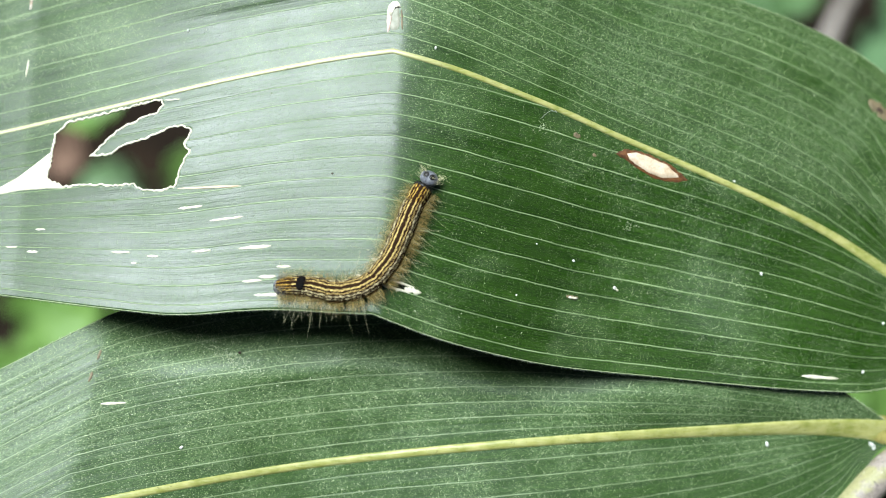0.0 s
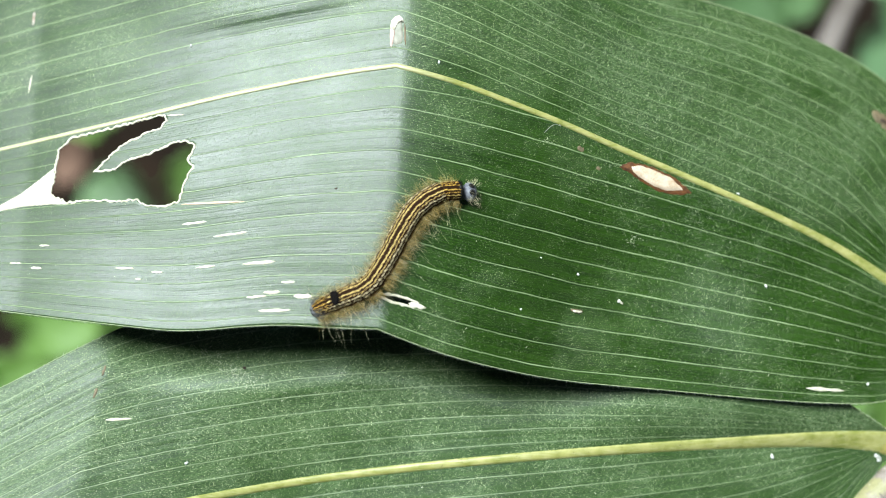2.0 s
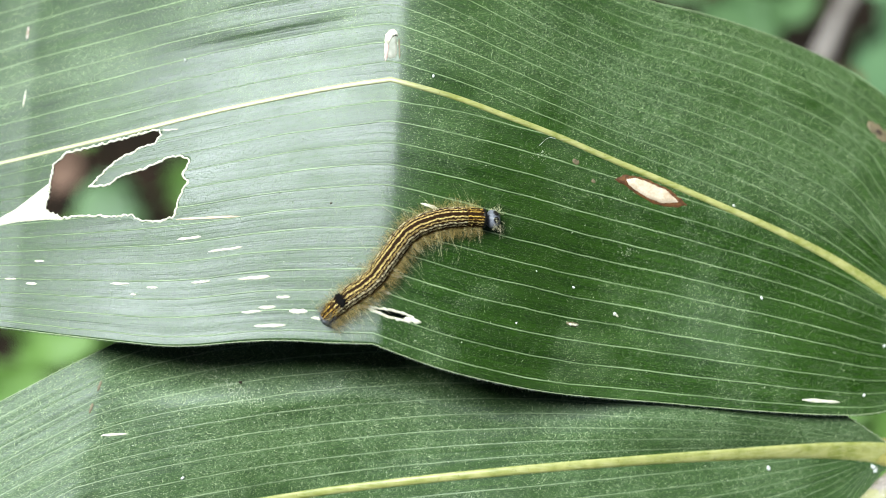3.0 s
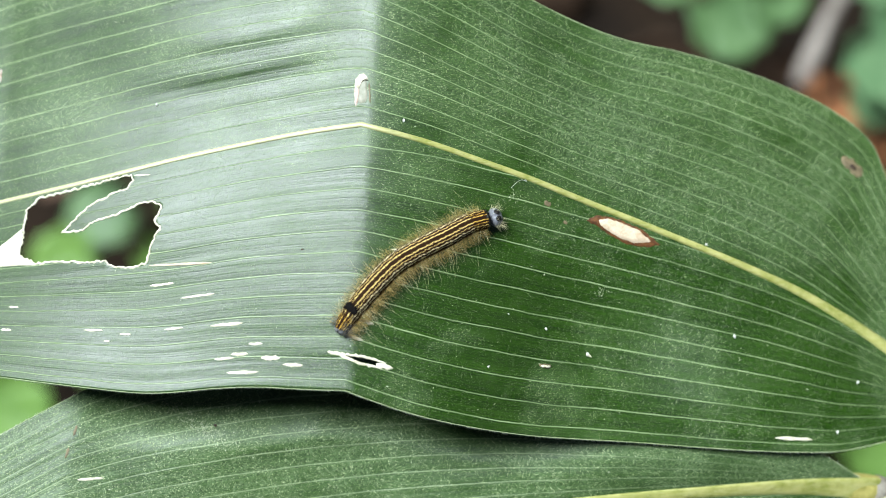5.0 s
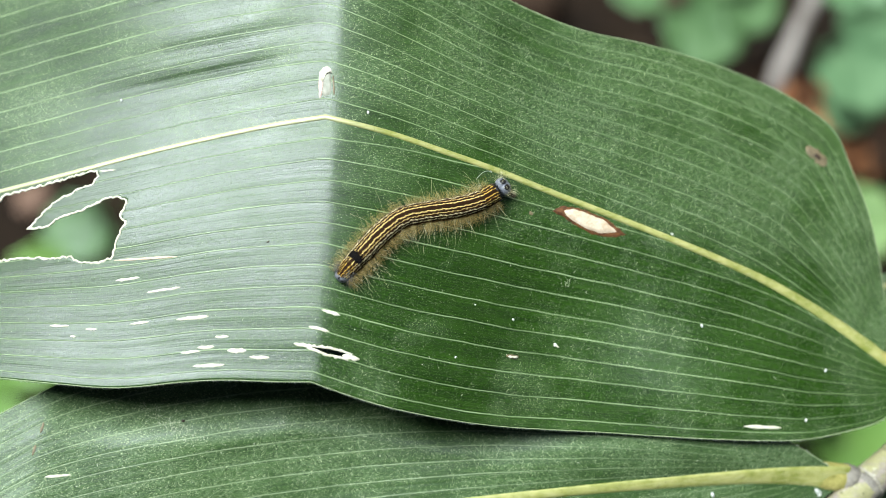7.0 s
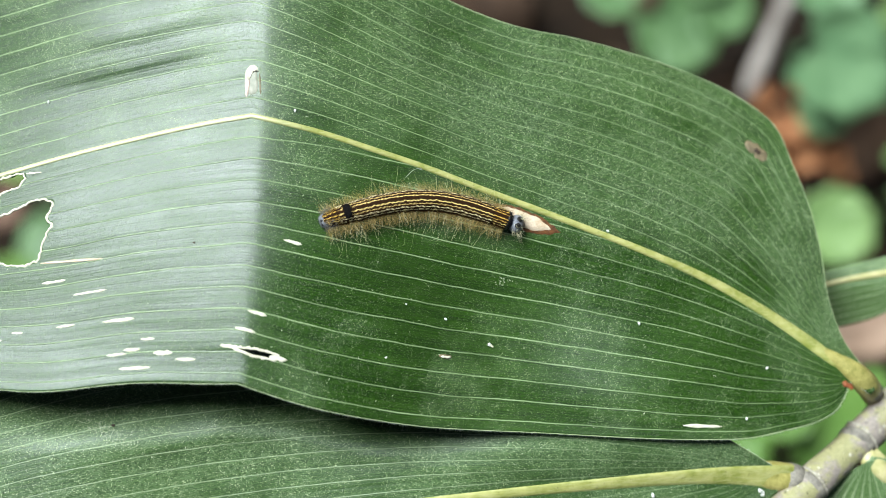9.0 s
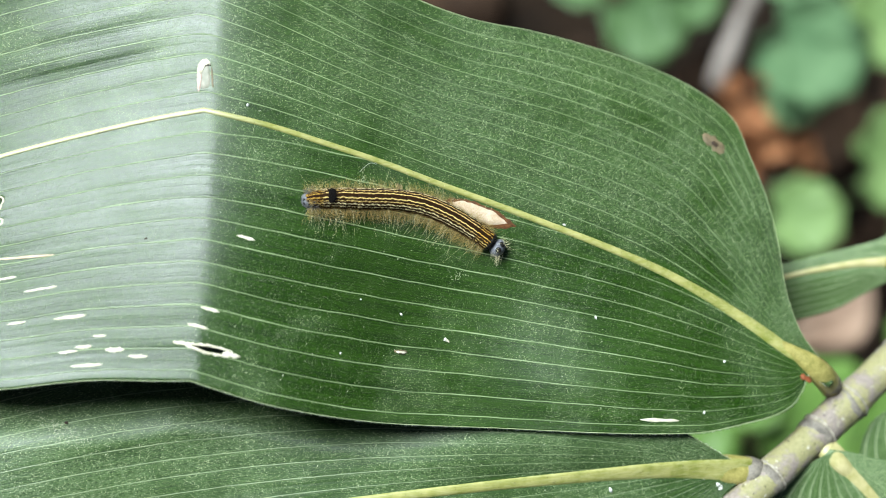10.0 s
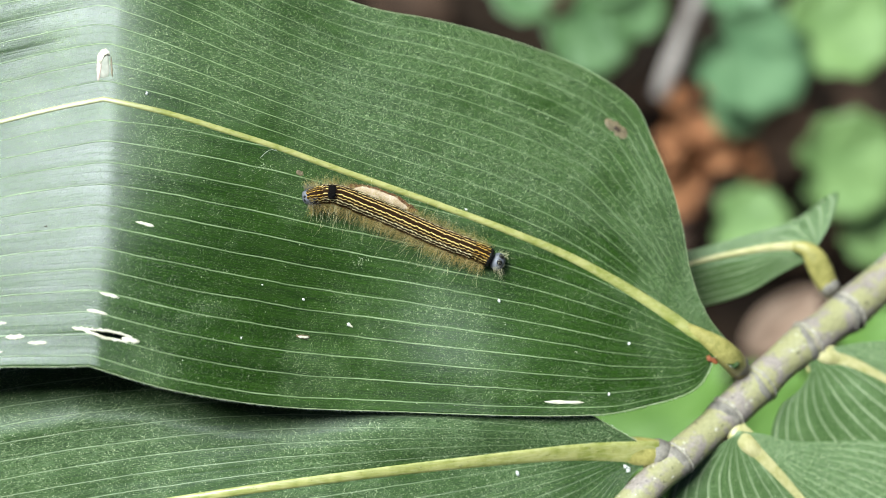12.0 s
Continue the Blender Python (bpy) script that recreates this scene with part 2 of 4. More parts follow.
# ---- builders ----
def mesh_of(name, verts, faces, material, smooth=True):
    me = bpy.data.meshes.new(name)
    me.from_pydata([tuple(v) for v in verts], [], faces)
    me.materials.append(material)
    if smooth:
        me.polygons.foreach_set("use_smooth", [True] * len(me.polygons))
    me.update()
    return me


def part(name, me, parent, label="", kind=""):
    ob = new(name, me)
    ob.parent = parent
    return tagged(ob, label, kind=kind)


def bm_mesh(bm, name, material, smooth=True):
    me = bpy.data.meshes.new(name)
    bm.to_mesh(me)
    bm.free()
    me.materials.append(material)
    if smooth:
        me.polygons.foreach_set("use_smooth", [True] * len(me.polygons))
    return me


def curve(points, count):
    """Smooth plan curve through control points, resampled at even arc length."""
    p = np.array(points, float)
    q = np.vstack([2 * p[0] - p[1], p, 2 * p[-1] - p[-2]])
    out = []
    for k in range(1, len(q) - 2):
        s = np.linspace(0, 1, 24, endpoint=False)[:, None]
        a, b, c, d = q[k - 1], q[k], q[k + 1], q[k + 2]
        la, lb, lc = (max(np.linalg.norm(v), 1e-6) ** 0.5 for v in (b - a, c - b, d - c))
        m1 = lb * ((b - a) / la - (c - a) / (la + lb)) + (c - b)
        m2 = lb * ((d - c) / lc - (d - b) / (lb + lc)) + (c - b)
        out.append((2 * s**3 - 3 * s**2 + 1) * b + (s**3 - 2 * s**2 + s) * m1 + (-2 * s**3 + 3 * s**2) * c + (s**3 - s**2) * m2)
    out = np.vstack(out + [p[-1:]])
    run = np.r_[0, np.cumsum(np.linalg.norm(np.diff(out, axis=0), axis=1))]
    at = np.linspace(0, run[-1], count)
    return np.stack([np.interp(at, run, out[:, k]) for k in range(p.shape[1])], 1)


def inside(poly, x, y):
    poly = np.asarray(poly)
    hit = np.zeros(len(x), bool)
    for (ax, ay), (bx, by) in zip(poly, np.roll(poly, -1, 0)):
        cross = (ay > y) != (by > y)
        hit ^= cross & (x < (bx - ax) * (y - ay) / (by - ay + 1e-12) + ax)
    return hit


def snap(poly, xy, reach):
    """Moves points that lie close to a closed outline onto it."""
    best, to = np.full(len(xy), reach), xy.copy()
    for a, b in zip(poly, np.roll(poly, -1, 0)):
        d = b - a
        f = np.clip(((xy - a) @ d) / max(d @ d, 1e-12), 0, 1)
        q = a + f[:, None] * d
        far = np.linalg.norm(xy - q, axis=1)
        near = far < best
        best[near], to[near] = far[near], q[near]
    return to


def blade(name, pieces, height, veins, material, parent, rows, cols, holes=(), thick=0.00028, bend=0, fan=None):
    """A leaf blade. pieces: stretches of (midrib, upper edge, lower edge) plan curves, joined end to end; height(x, y) lifts it.
    bend: rows over which the veins round the fold; fan(x): how far the lower veins crowd to the midrib there."""
    mid, up, low = (np.vstack([curve(p[k], r + 1)[:-1] if n < len(pieces) - 1 else curve(p[k], r + 1)
                               for n, (p, r) in enumerate(zip(pieces, rows))]) for k in range(3))
    count = len(mid)
    v = np.linspace(0, 1, cols + 1)
    run = np.r_[0, np.cumsum(np.linalg.norm(np.diff(mid, axis=0), axis=1))]
    grid = np.concatenate([(mid[:, None] + (low - mid)[:, None] * v[None, :0:-1, None]), mid[:, None],
                           (mid[:, None] + (up - mid)[:, None] * v[None, 1:, None])], 1)
    wide = grid.shape[1]
    if bend:
        soft = np.exp(-np.linspace(-2.5, 2.5, 2 * bend + 1) ** 2)
        soft /= soft.sum()
        padded = np.pad(grid, ((bend, bend), (0, 0), (0, 0)), "edge")
        round_off = sum(w * padded[k:k + count] for k, w in enumerate(soft))
        share = np.r_[v[:0:-1], 0, v[1:]]
        share = (np.clip(share * 6, 0.12, 1) * np.clip((1 - share) * 6, 0, 1))[None, :, None]
        clear = np.clip(np.minimum(np.arange(count), np.arange(count)[::-1]) / (3.0 * bend) - 1, 0, 1)[:, None, None]
        grid = grid + (round_off - grid) * share * clear
    lane = np.repeat(np.r_[-v[:0:-1] * veins[0], 0, v[1:] * veins[1]][None], count, 0)
    if fan is not None:
        crowd = np.array([fan(x) for x in mid[:, 0]])[:, None]
        lane = np.where(lane < 0, np.minimum(0, -veins[0] + (veins[0] + lane) / crowd), lane)
    xy = grid.reshape(-1, 2)
    for hole in holes:
        xy = snap(hole, xy, 0.00028)
    i, j = np.meshgrid(np.arange(count - 1), np.arange(wide - 1), indexing="ij")
    a = (i * wide + j).ravel()
    quads = np.stack([a, a + wide, a + wide + 1, a + 1], 1)
    keep = np.ones(len(quads), bool)
    middle = xy[quads].mean(1)
    for hole in holes:
        keep &= ~inside(hole, middle[:, 0], middle[:, 1])
    quads = quads[keep]
    z = height(xy[:, 0], xy[:, 1])
    me = mesh_of(name, np.c_[xy, z].tolist(), quads.tolist(), material)
    uv = np.stack([np.repeat(run, wide), lane.ravel() + 40.0], 1)
    layer = me.uv_layers.new(name="blade")
    loops = np.empty(len(me.loops), int)
    me.loops.foreach_get("vertex_index", loops)
    layer.data.foreach_set("uv", uv[loops].ravel())
    ob = part("blade", me, parent)
    solid = ob.modifiers.new("thickness", "SOLIDIFY")
    solid.thickness, solid.offset = thick, -1
    return mid, up, low


def ridge(points, height, width, lift):
    """A half-round rib that lies on a surface along plan points; width and lift are functions of 0..1."""
    verts, faces = [], []
    p = np.asarray(points)
    d = np.gradient(p, axis=0)
    d /= np.linalg.norm(d, axis=1)[:, None]
    side = np.stack([-d[:, 1], d[:, 0]], 1)
    for k, (q, s) in enumerate(zip(p, side)):
        f = k / (len(p) - 1)
        for a in np.linspace(-1, 1, 9):
            w = q + s * a * width(f) / 2
            base = height(w[:1], w[1:])[0]
            verts.append((w[0], w[1], base - 0.00012 + (lift(f) + 0.00012) * math.sqrt(max(0.0, 1 - a * a))))
    for k in range(len(p) - 1):
        for c in range(8):
            a = k * 9 + c
            faces.append((a, a + 9, a + 10, a + 1))
    return verts, faces


def tube(points, radii, sides=12, caps=True):
    """Round tube along 3D points."""
    verts, faces = [], []
    p = [Vector(q) for q in points]
    for k, q in enumerate(p):
        d = (p[min(k + 1, len(p) - 1)] - p[max(k - 1, 0)]).normalized()
        a = d.cross(Vector((0.13, 0.21, 0.97))).normalized()
        b = d.cross(a)
        for s in range(sides):
            t = 2 * math.pi * s / sides
            verts.append(q + (a * math.cos(t) + b * math.sin(t)) * radii[k])
    for k in range(len(p) - 1):
        for s in range(sides):
            faces.append((k * sides + s, k * sides + (s + 1) % sides, (k + 1) * sides + (s + 1) % sides, (k + 1) * sides + s))
    if caps:
        faces.append(tuple(range(sides - 1, -1, -1)))
        faces.append(tuple((len(p) - 1) * sides + s for s in range(sides)))
    return verts, faces


# ---- the large leaf ----
MID_X = np.array([-0.25, -0.0915, -0.0672, -0.044, -0.0214, -0.0107, 0.0017, 0.0124, 0.0232, 0.034, 0.0451, 0.0563, 0.0677, 0.0793, 0.0909, 0.1025, 0.1094, 0.1151, 0.13])
MID_Y = np.array([-0.01, 0.0226, 0.0278, 0.0331, 0.0373, 0.0387, 0.0354, 0.0318, 0.028, 0.0237, 0.0194, 0.0149, 0.0102, 0.0049, -0.0018, -0.0099, -0.0156, -0.0206, -0.034])


def half(s, e):
    return (np.sqrt(s * s + e * e) + s) / 2


def ease(v):
    """Smooth step from 0 to 1."""
    v = np.clip(v, 0, 1)
    return v * v * (3 - 2 * v)


def leaf_height(x, y):
    """The large leaf hangs over a fold like a low roof and sags a little on both sides."""
    x, y = np.asarray(x, float), np.asarray(y, float)
    s = x + 0.0096 - 0.058 * (y - 0.03)
    soft_fold = 0.0012 + 0.009 * ease((y + 0.008) / 0.035)
    r, l = half(s - 0.6 * (soft_fold - 0.0012), soft_fold), half(-s, 0.0012)
    p = half(np.interp(x, MID_X, MID_Y) - y, 0.002)
    z = (0.4102 - 0.2462 * y - 0.0718 * l - 1.4624 * l * l - 1.2393 * l * y - 0.3055 * r + 0.0141 * r * r
         + 0.4931 * r * y - 0.151 * p - 0.5697 * p * p + 1.8849 * r * p + 0.2004 * l * p)
    # shallow dip beside the fold
    z = z - 0.0058 * np.exp(-((x - 0.038 + 0.25 * y) / 0.024) ** 2 - ((y + 0.006) / 0.026) ** 2) - 0.0012 * (1 - np.exp(-l / 0.012))
    # slow waves in the hanging part of the blade
    z = z + 0.0005 * np.sin(97 * (x - 0.045) + 12 * y) * ease(r / 0.04) + 0.0003 * np.sin(150 * y + 30 * x) * ease(l / 0.04)
    edge = np.interp(x, (-0.0136, 0.0005, 0.0216, 0.0433, 0.0656, 0.0864, 0.1022), (-0.0129, -0.018, -0.0228, -0.0251, -0.027, -0.0278, -0.025))
    z = z - 0.0018 * np.exp(-((y - edge) / 0.006) ** 2) * ease((x + 0.005) / 0.03) * ease((0.105 - x) / 0.04)
    q = half(y - np.interp(x, MID_X, MID_Y), 0.002)
    z = z + (0.03 + 0.6 * r) * q * ease(r / 0.05) + 0.07 * half(-0.0855 - x, 0.0008)
    z = z + 0.060 * p * (1 - ease((x + 0.011) / 0.07)) + 0.110 * q * (1 - ease((x + 0.011) / 0.05)) - 4.0 * half(q - 0.015, 0.004) ** 2 * ease(r / 0.04)
    # furrows along the veins of the upper half, close behind the fold
    z = z + (0.00008 * np.sin(920 * q + 24 * x + 0.7 * np.sin(140 * x)) + 0.0014 * ease((q - 0.007) / 0.020)) * ease((q - 0.005) / 0.012) * ease((l - 0.001) / 0.016) * (1 - ease((l - 0.030) / 0.035))
    return z


LEAF_LEFT = (
    [(-0.215, -0.004), (-0.16, 0.0085), (-0.12, 0.0167), (-0.0915, 0.0226), (-0.0672, 0.0278), (-0.044, 0.0331), (-0.0214, 0.0373), (-0.0107, 0.0387)],
    [(-0.215, -0.004), (-0.19, 0.022), (-0.15, 0.048), (-0.1, 0.070), (-0.05, 0.081), (-0.0105, 0.0850)],
    [(-0.215, -0.004), (-0.19, -0.013), (-0.14, -0.0095), (-0.1, -0.0093), (-0.0871, -0.0106), (-0.0754, -0.0118), (-0.0639, -0.0129), (-0.0539, -0.0137), (-0.0484, -0.0136), (-0.0386, -0.0127), (-0.031, -0.0124), (-0.0202, -0.0128), (-0.0136, -0.0129)])
LEAF_RIGHT = (
    [(-0.0107, 0.0387), (0.0017, 0.0354), (0.0124, 0.0318), (0.0232, 0.028), (0.034, 0.0237), (0.0451, 0.0194), (0.0563, 0.0149), (0.0677, 0.0102), (0.0793, 0.0049), (0.0909, -0.0018), (0.1025, -0.0099), (0.1094, -0.0156), (0.1145, -0.02)],
    [(-0.0105, 0.0850), (0.008, 0.0742), (0.0254, 0.0641), (0.0417, 0.0575), (0.0538, 0.0551), (0.064, 0.0526), (0.0758, 0.0489), (0.0879, 0.0435), (0.0964, 0.0367), (0.0996, 0.0285), (0.1027, 0.0191), (0.1045, 0.0104), (0.106, -0.0005), (0.1089, -0.009), (0.1132, -0.0152), (0.1152, -0.0194)],
    [(-0.0136, -0.0129), (-0.0068, -0.0155), (0.0005, -0.018), (0.011, -0.0207), (0.0216, -0.0228), (0.0324, -0.0241), (0.0433, -0.0251), (0.0543, -0.0261), (0.0656, -0.027), (0.0771, -0.0277), (0.0864, -0.0278), (0.0948, -0.0266), (0.1022, -0.025), (0.1061, -0.023), (0.1087, -0.0196), (0.1098, -0.0176), (0.1142, -0.0203)])

# eaten hole: a wide bite with a tongue of leaf left standing in it, and one slit at the fold
BITE = np.array([
    (-0.0572, 0.0291), (-0.0568, 0.0280), (-0.0580, 0.0266), (-0.0609, 0.0255), (-0.0655, 0.0234), (-0.0690, 0.0202),
    (-0.0716, 0.0176), (-0.0694, 0.0177), (-0.0670, 0.0180), (-0.0646, 0.0198), (-0.0607, 0.0208), (-0.0559, 0.0229),
    (-0.0531, 0.0237), (-0.0509, 0.0229), (-0.0511, 0.0215), (-0.0522, 0.0199), (-0.0508, 0.0187), (-0.0521, 0.0164),
    (-0.0528, 0.0139), (-0.0534, 0.0117), (-0.0556, 0.0110), (-0.0577, 0.0106), (-0.0613, 0.0112), (-0.0619, 0.0120),
    (-0.0662, 0.0118), (-0.0729, 0.0120), (-0.0766, 0.0115), (-0.0804, 0.0130), (-0.0798, 0.0162), (-0.0793, 0.0205),
    (-0.0792, 0.0221), (-0.0768, 0.0245), (-0.0718, 0.0256), (-0.0649, 0.0272), (-0.0610, 0.0283)])
SLIT = np.array([(-0.0146, -0.0060), (-0.0100, -0.0066), (-0.0060, -0.0078), (-0.0068, -0.0085), (-0.0105, -0.0077)])


def ragged(poly, step, amount, seed):
    """An outline with small bites along it."""
    rng = random.Random(seed)
    out = []
    for a, b in zip(poly, np.roll(poly, -1, 0)):
        n = max(1, int(np.linalg.norm(b - a) / step))
        d = (b - a) / max(np.linalg.norm(b - a), 1e-9)
        for k in range(n):
            out.append(a + (b - a) * k / n + np.array((-d[1], d[0])) * rng.uniform(-amount, amount))
    return np.array(out)


BITE_EDGE = ragged(BITE, 0.00045, 0.00020, 4)

large_leaf = tagged(new("bamboo_leaf"), "large green bamboo leaf folded across, eaten hole and pale feeding marks", "leaf", "bamboo leaves")
leaf_mid, leaf_up, leaf_low = blade("blade", (LEAF_LEFT, LEAF_RIGHT), leaf_height, (12.5, 12.0), LEAF_TOP, large_leaf, (520, 400), 110, (BITE_EDGE, SLIT), bend=16, fan=lambda x: 1 + 0.2 * min(1.4, max(0.0, (x + 0.011) / 0.084)))
verts, faces = ridge(leaf_mid[40:-28], leaf_height, lambda f: 0.0009 + 0.0011 * max(0, f - 0.3) ** 1.1 + 0.0013 * max(0, (f - 0.80) / 0.20) ** 1.6 * min(1, (1 - f) / 0.02) ** 0.5, lambda f: 0.00014 + 0.0003 * f)
part("midrib", mesh_of("midrib", verts, faces, MIDRIB), large_leaf, "raised yellow-green midrib")


def rim(poly, width, seed, height, lift=0.00014):
    """Pale dried lip round an eaten edge, uneven in width."""
    rng = random.Random(seed)
    verts, faces, n = [], [], len(poly)
    area = sum(a[0] * b[1] - b[0] * a[1] for a, b in zip(poly, np.roll(poly, -1, 0)))
    for k in range(n):
        d = poly[(k + 1) % n] - poly[k - 1]
        d = d / max(np.linalg.norm(d), 1e-9)
        out = np.array((d[1], -d[0])) * (1 if area > 0 else -1)
        w = width * rng.uniform(0.65, 1.15)
        for f, h in ((-0.25, -0.0003), (-0.2, lift), (0.5, lift * 1.2), (1.0, -0.00005)):
            q = poly[k] + out * w * f
            verts.append((q[0], q[1], height(q[:1], q[1:])[0] + h))
    for k in range(n):
        for c in range(3):
            a, b = k * 4 + c, (k + 1) % n * 4 + c
            faces.append((a, b, b + 1, a + 1))
    return verts, faces


verts, faces = rim(BITE_EDGE, 0.00042, 7, leaf_height)
part("eaten_rim", mesh_of("eaten_rim", verts, faces, PALE), large_leaf, "pale dried rim of the eaten hole")
verts, faces = rim(ragged(SLIT, 0.0005, 0.00006, 9), 0.00050, 8, leaf_height)
part("eaten_rim", mesh_of("slit_rim", verts, faces, PALE), large_leaf, "pale dried rim of a narrow slit")


def patch(outline, height, lift, material, name, parent, label=""):
    """A thin dried patch that lies on a blade."""
    o = np.asarray(outline)
    c = o.mean(0)
    verts, faces, n = [], [], len(o)
    for f, h in ((1.0, -0.00002), (0.93, lift), (0.5, lift * 1.15)):
        q = c + (o - c) * f
        verts += [(x, y, z + h) for x, y, z in zip(q[:, 0], q[:, 1], height(q[:, 0], q[:, 1]))]
    verts.append((c[0], c[1], height(c[:1], c[1:])[0] + lift * 1.15))
    for k in range(n):
        for r in (0, n):
            faces.append((r + k, r + (k + 1) % n, r + n + (k + 1) % n, r + n + k))
        faces.append((2 * n + k, 2 * n + (k + 1) % n, 3 * n))
    return part(name, mesh_of(name, verts, faces, material), parent, label)


def streak_outline(x, y, length, width, turn, rng):
    """Long narrow outline with uneven ends."""
    pts = []
    n = 9
    for k in range(n):
        f = -0.5 + k / (n - 1)
        pts.append((f * length, width / 2 * rng.uniform(0.55, 1.1) * (1 - (2 * abs(f)) ** 5 * 0.8)))
    for k in range(n - 1, -1, -1):
        f = -0.5 + k / (n - 1)
        pts.append((f * length, -width / 2 * rng.uniform(0.55, 1.1) * (1 - (2 * abs(f)) ** 5 * 0.8)))
    c, s = math.cos(turn), math.sin(turn)
    return [(x + a * c - b * s, y + a * s + b * c) for a, b in pts]


def vein_turn(x, y):
    """Direction of the veins at a place on the large leaf."""
    k = int(np.argmin(np.abs(leaf_mid[:, 0] - x)))
    e = int(np.argmin(np.abs(leaf_low[:, 0] - x)))
    f = np.clip((leaf_mid[k, 1] - y) / (leaf_mid[k, 1] - leaf_low[e, 1]), 0, 1)
    dm = leaf_mid[min(k + 4, len(leaf_mid) - 1)] - leaf_mid[max(k - 4, 0)]
    dl = leaf_low[min(e + 4, len(leaf_low) - 1)] - leaf_low[max(e - 4, 0)]
    d = dm / np.linalg.norm(dm) * (1 - f) + dl / np.linalg.norm(dl) * f
    return math.atan2(d[1], d[0])


mark_rng = random.Random(12)
MARKS = [  # x, y, length, width in millimetres
    (-50.1, 7.3, 5.0, 0.7), (-42.8, 5.1, 7.0, 0.6), (-36.9, -0.4, 6.6, 0.8), (-47.5, -1.3, 4.0, 0.6), (-57.2, -2.4, 2.4, 0.6),
    (-63.8, -1.7, 4.0, 0.6), (-60.9, -3.8, 1.2, 0.5), (-31.1, -4.1, 2.8, 0.6), (-37.2, -7.0, 4.0, 0.6), (-34.2, -6.1, 3.4, 0.8),
    (-28.1, -6.8, 3.8, 1.1), (-33.6, -9.6, 6.4, 0.7), (-23.7, -8.1, 4.0, 0.8), (-80.9, 2.7, 2.2, 0.5), (-86.7, -0.9, 2.6, 0.5),
    (-82.2, -1.8, 2.4, 0.6), (-3.0, 13.7, 3.6, 0.7), (-9.8, 0.3, 3.8, 0.7), (-12.1, -2.8, 4.2, 0.7), (77.2, -25.0, 8.2, 0.8)]
for x, y, long, wide in MARKS:
    x, y = x / 1000, y / 1000
    patch(streak_outline(x, y, long / 1000, wide / 1000, vein_turn(x, y), mark_rng), leaf_height, 0.00008, PALE, "feeding_mark", large_leaf)
patch(streak_outline(-0.0465, 0.0113, 0.013, 0.0006, 0.05, mark_rng), leaf_height, 0.00009, CREAM, "feeding_mark", large_leaf, "long cream feeding scar beside the hole")
patch(streak_outline(-0.0550, 0.0291, 0.0036, 0.0004, 0.05, mark_rng), leaf_height, 0.00009, PALE, "feeding_mark", large_leaf)
patch([(-0.0800, 0.0185), (-0.0812, 0.0176), (-0.0835, 0.0158), (-0.0868, 0.0133), (-0.0915, 0.0107), (-0.0985, 0.0078), (-0.0985, 0.0070), (-0.0915, 0.0095), (-0.0860, 0.0106), (-0.0800, 0.0110), (-0.0765, 0.0110), (-0.0804, 0.0130), (-0.0799, 0.0160)],
      leaf_height, 0.0001, PALE, "dried_patch", large_leaf, "bleached papery patch beside the hole")
patch(streak_outline(-0.0155, -0.0058, 0.0030, 0.0008, -0.15, mark_rng), leaf_height, 0.00012, PALE, "dried_patch", large_leaf, "white dried end of the slit")
patch(streak_outline(-0.0060, -0.0084, 0.0034, 0.0011, -0.25, mark_rng), leaf_height, 0.00012, PALE, "dried_patch", large_leaf, "white dried end of the slit")
patch(streak_outline(-0.0875, 0.0506, 0.0030, 0.0006, 1.5, mark_rng), leaf_height, 0.00008, SCAR, "crease_scar", large_leaf, "small pinkish scar on a crease")
patch(streak_outline(-0.0869, 0.0363, 0.0040, 0.0004, 1.5, mark_rng), leaf_height, 0.00008, PALE, "crease_scar", large_leaf, "small pale scar on a crease")
# blister with a rust-brown border
patch(ragged(np.array([(0.0342, 0.0198), (0.0360, 0.0208), (0.0386, 0.0206), (0.0417, 0.0198), (0.0453, 0.0182), (0.0478, 0.0165), (0.0496, 0.0149), (0.0474, 0.0142), (0.0438, 0.0146), (0.0412, 0.0156), (0.0386, 0.0170), (0.0366, 0.0186)]), 0.0005, 0.00016, 33),
      leaf_height, 0.00008, RUST, "dead_spot", large_leaf, "rust-brown border of a dead spot")
patch(ragged(np.array([(0.0366, 0.0200), (0.0386, 0.0202), (0.0416, 0.0194), (0.0450, 0.0179), (0.0472, 0.0162), (0.0478, 0.0154), (0.0440, 0.0151), (0.0414, 0.0161), (0.0389, 0.0175), (0.0371, 0.0189)]), 0.0006, 0.00012, 34),
      leaf_height, 0.0002, CREAM, "blister", large_leaf, "cream dried centre of a dead spot")
patch(streak_outline(0.0918, 0.0313, 0.0060, 0.0028, -0.75, mark_rng), leaf_height, 0.00007, TAN, "dead_spot", large_leaf, "tan spot near the edge")
patch(streak_outline(0.0920, 0.0311, 0.0017, 0.0012, -0.75, mark_rng), leaf_height, 0.00014, DARKSPOT, "spot_centre", large_leaf, "dark centre of a tan spot")
patch([(-0.0119, 0.0440), (-0.0119, 0.0456), (-0.0117, 0.0470), (-0.0111, 0.0481), (-0.0103, 0.0484), (-0.0097, 0.0474), (-0.0095, 0.0458), (-0.0095, 0.0440), (-0.0099, 0.0430), (-0.0110, 0.0428)], leaf_height, 0.00004, SCAR_GREY, "fold_scar", large_leaf, "dull papery middle of the fold scar")
patch(streak_outline(-0.0116, 0.0452, 0.0056, 0.0010, 1.50, mark_rng), leaf_height, 0.00008, SCAR, "fold_scar", large_leaf, "pinkish scar along the fold")
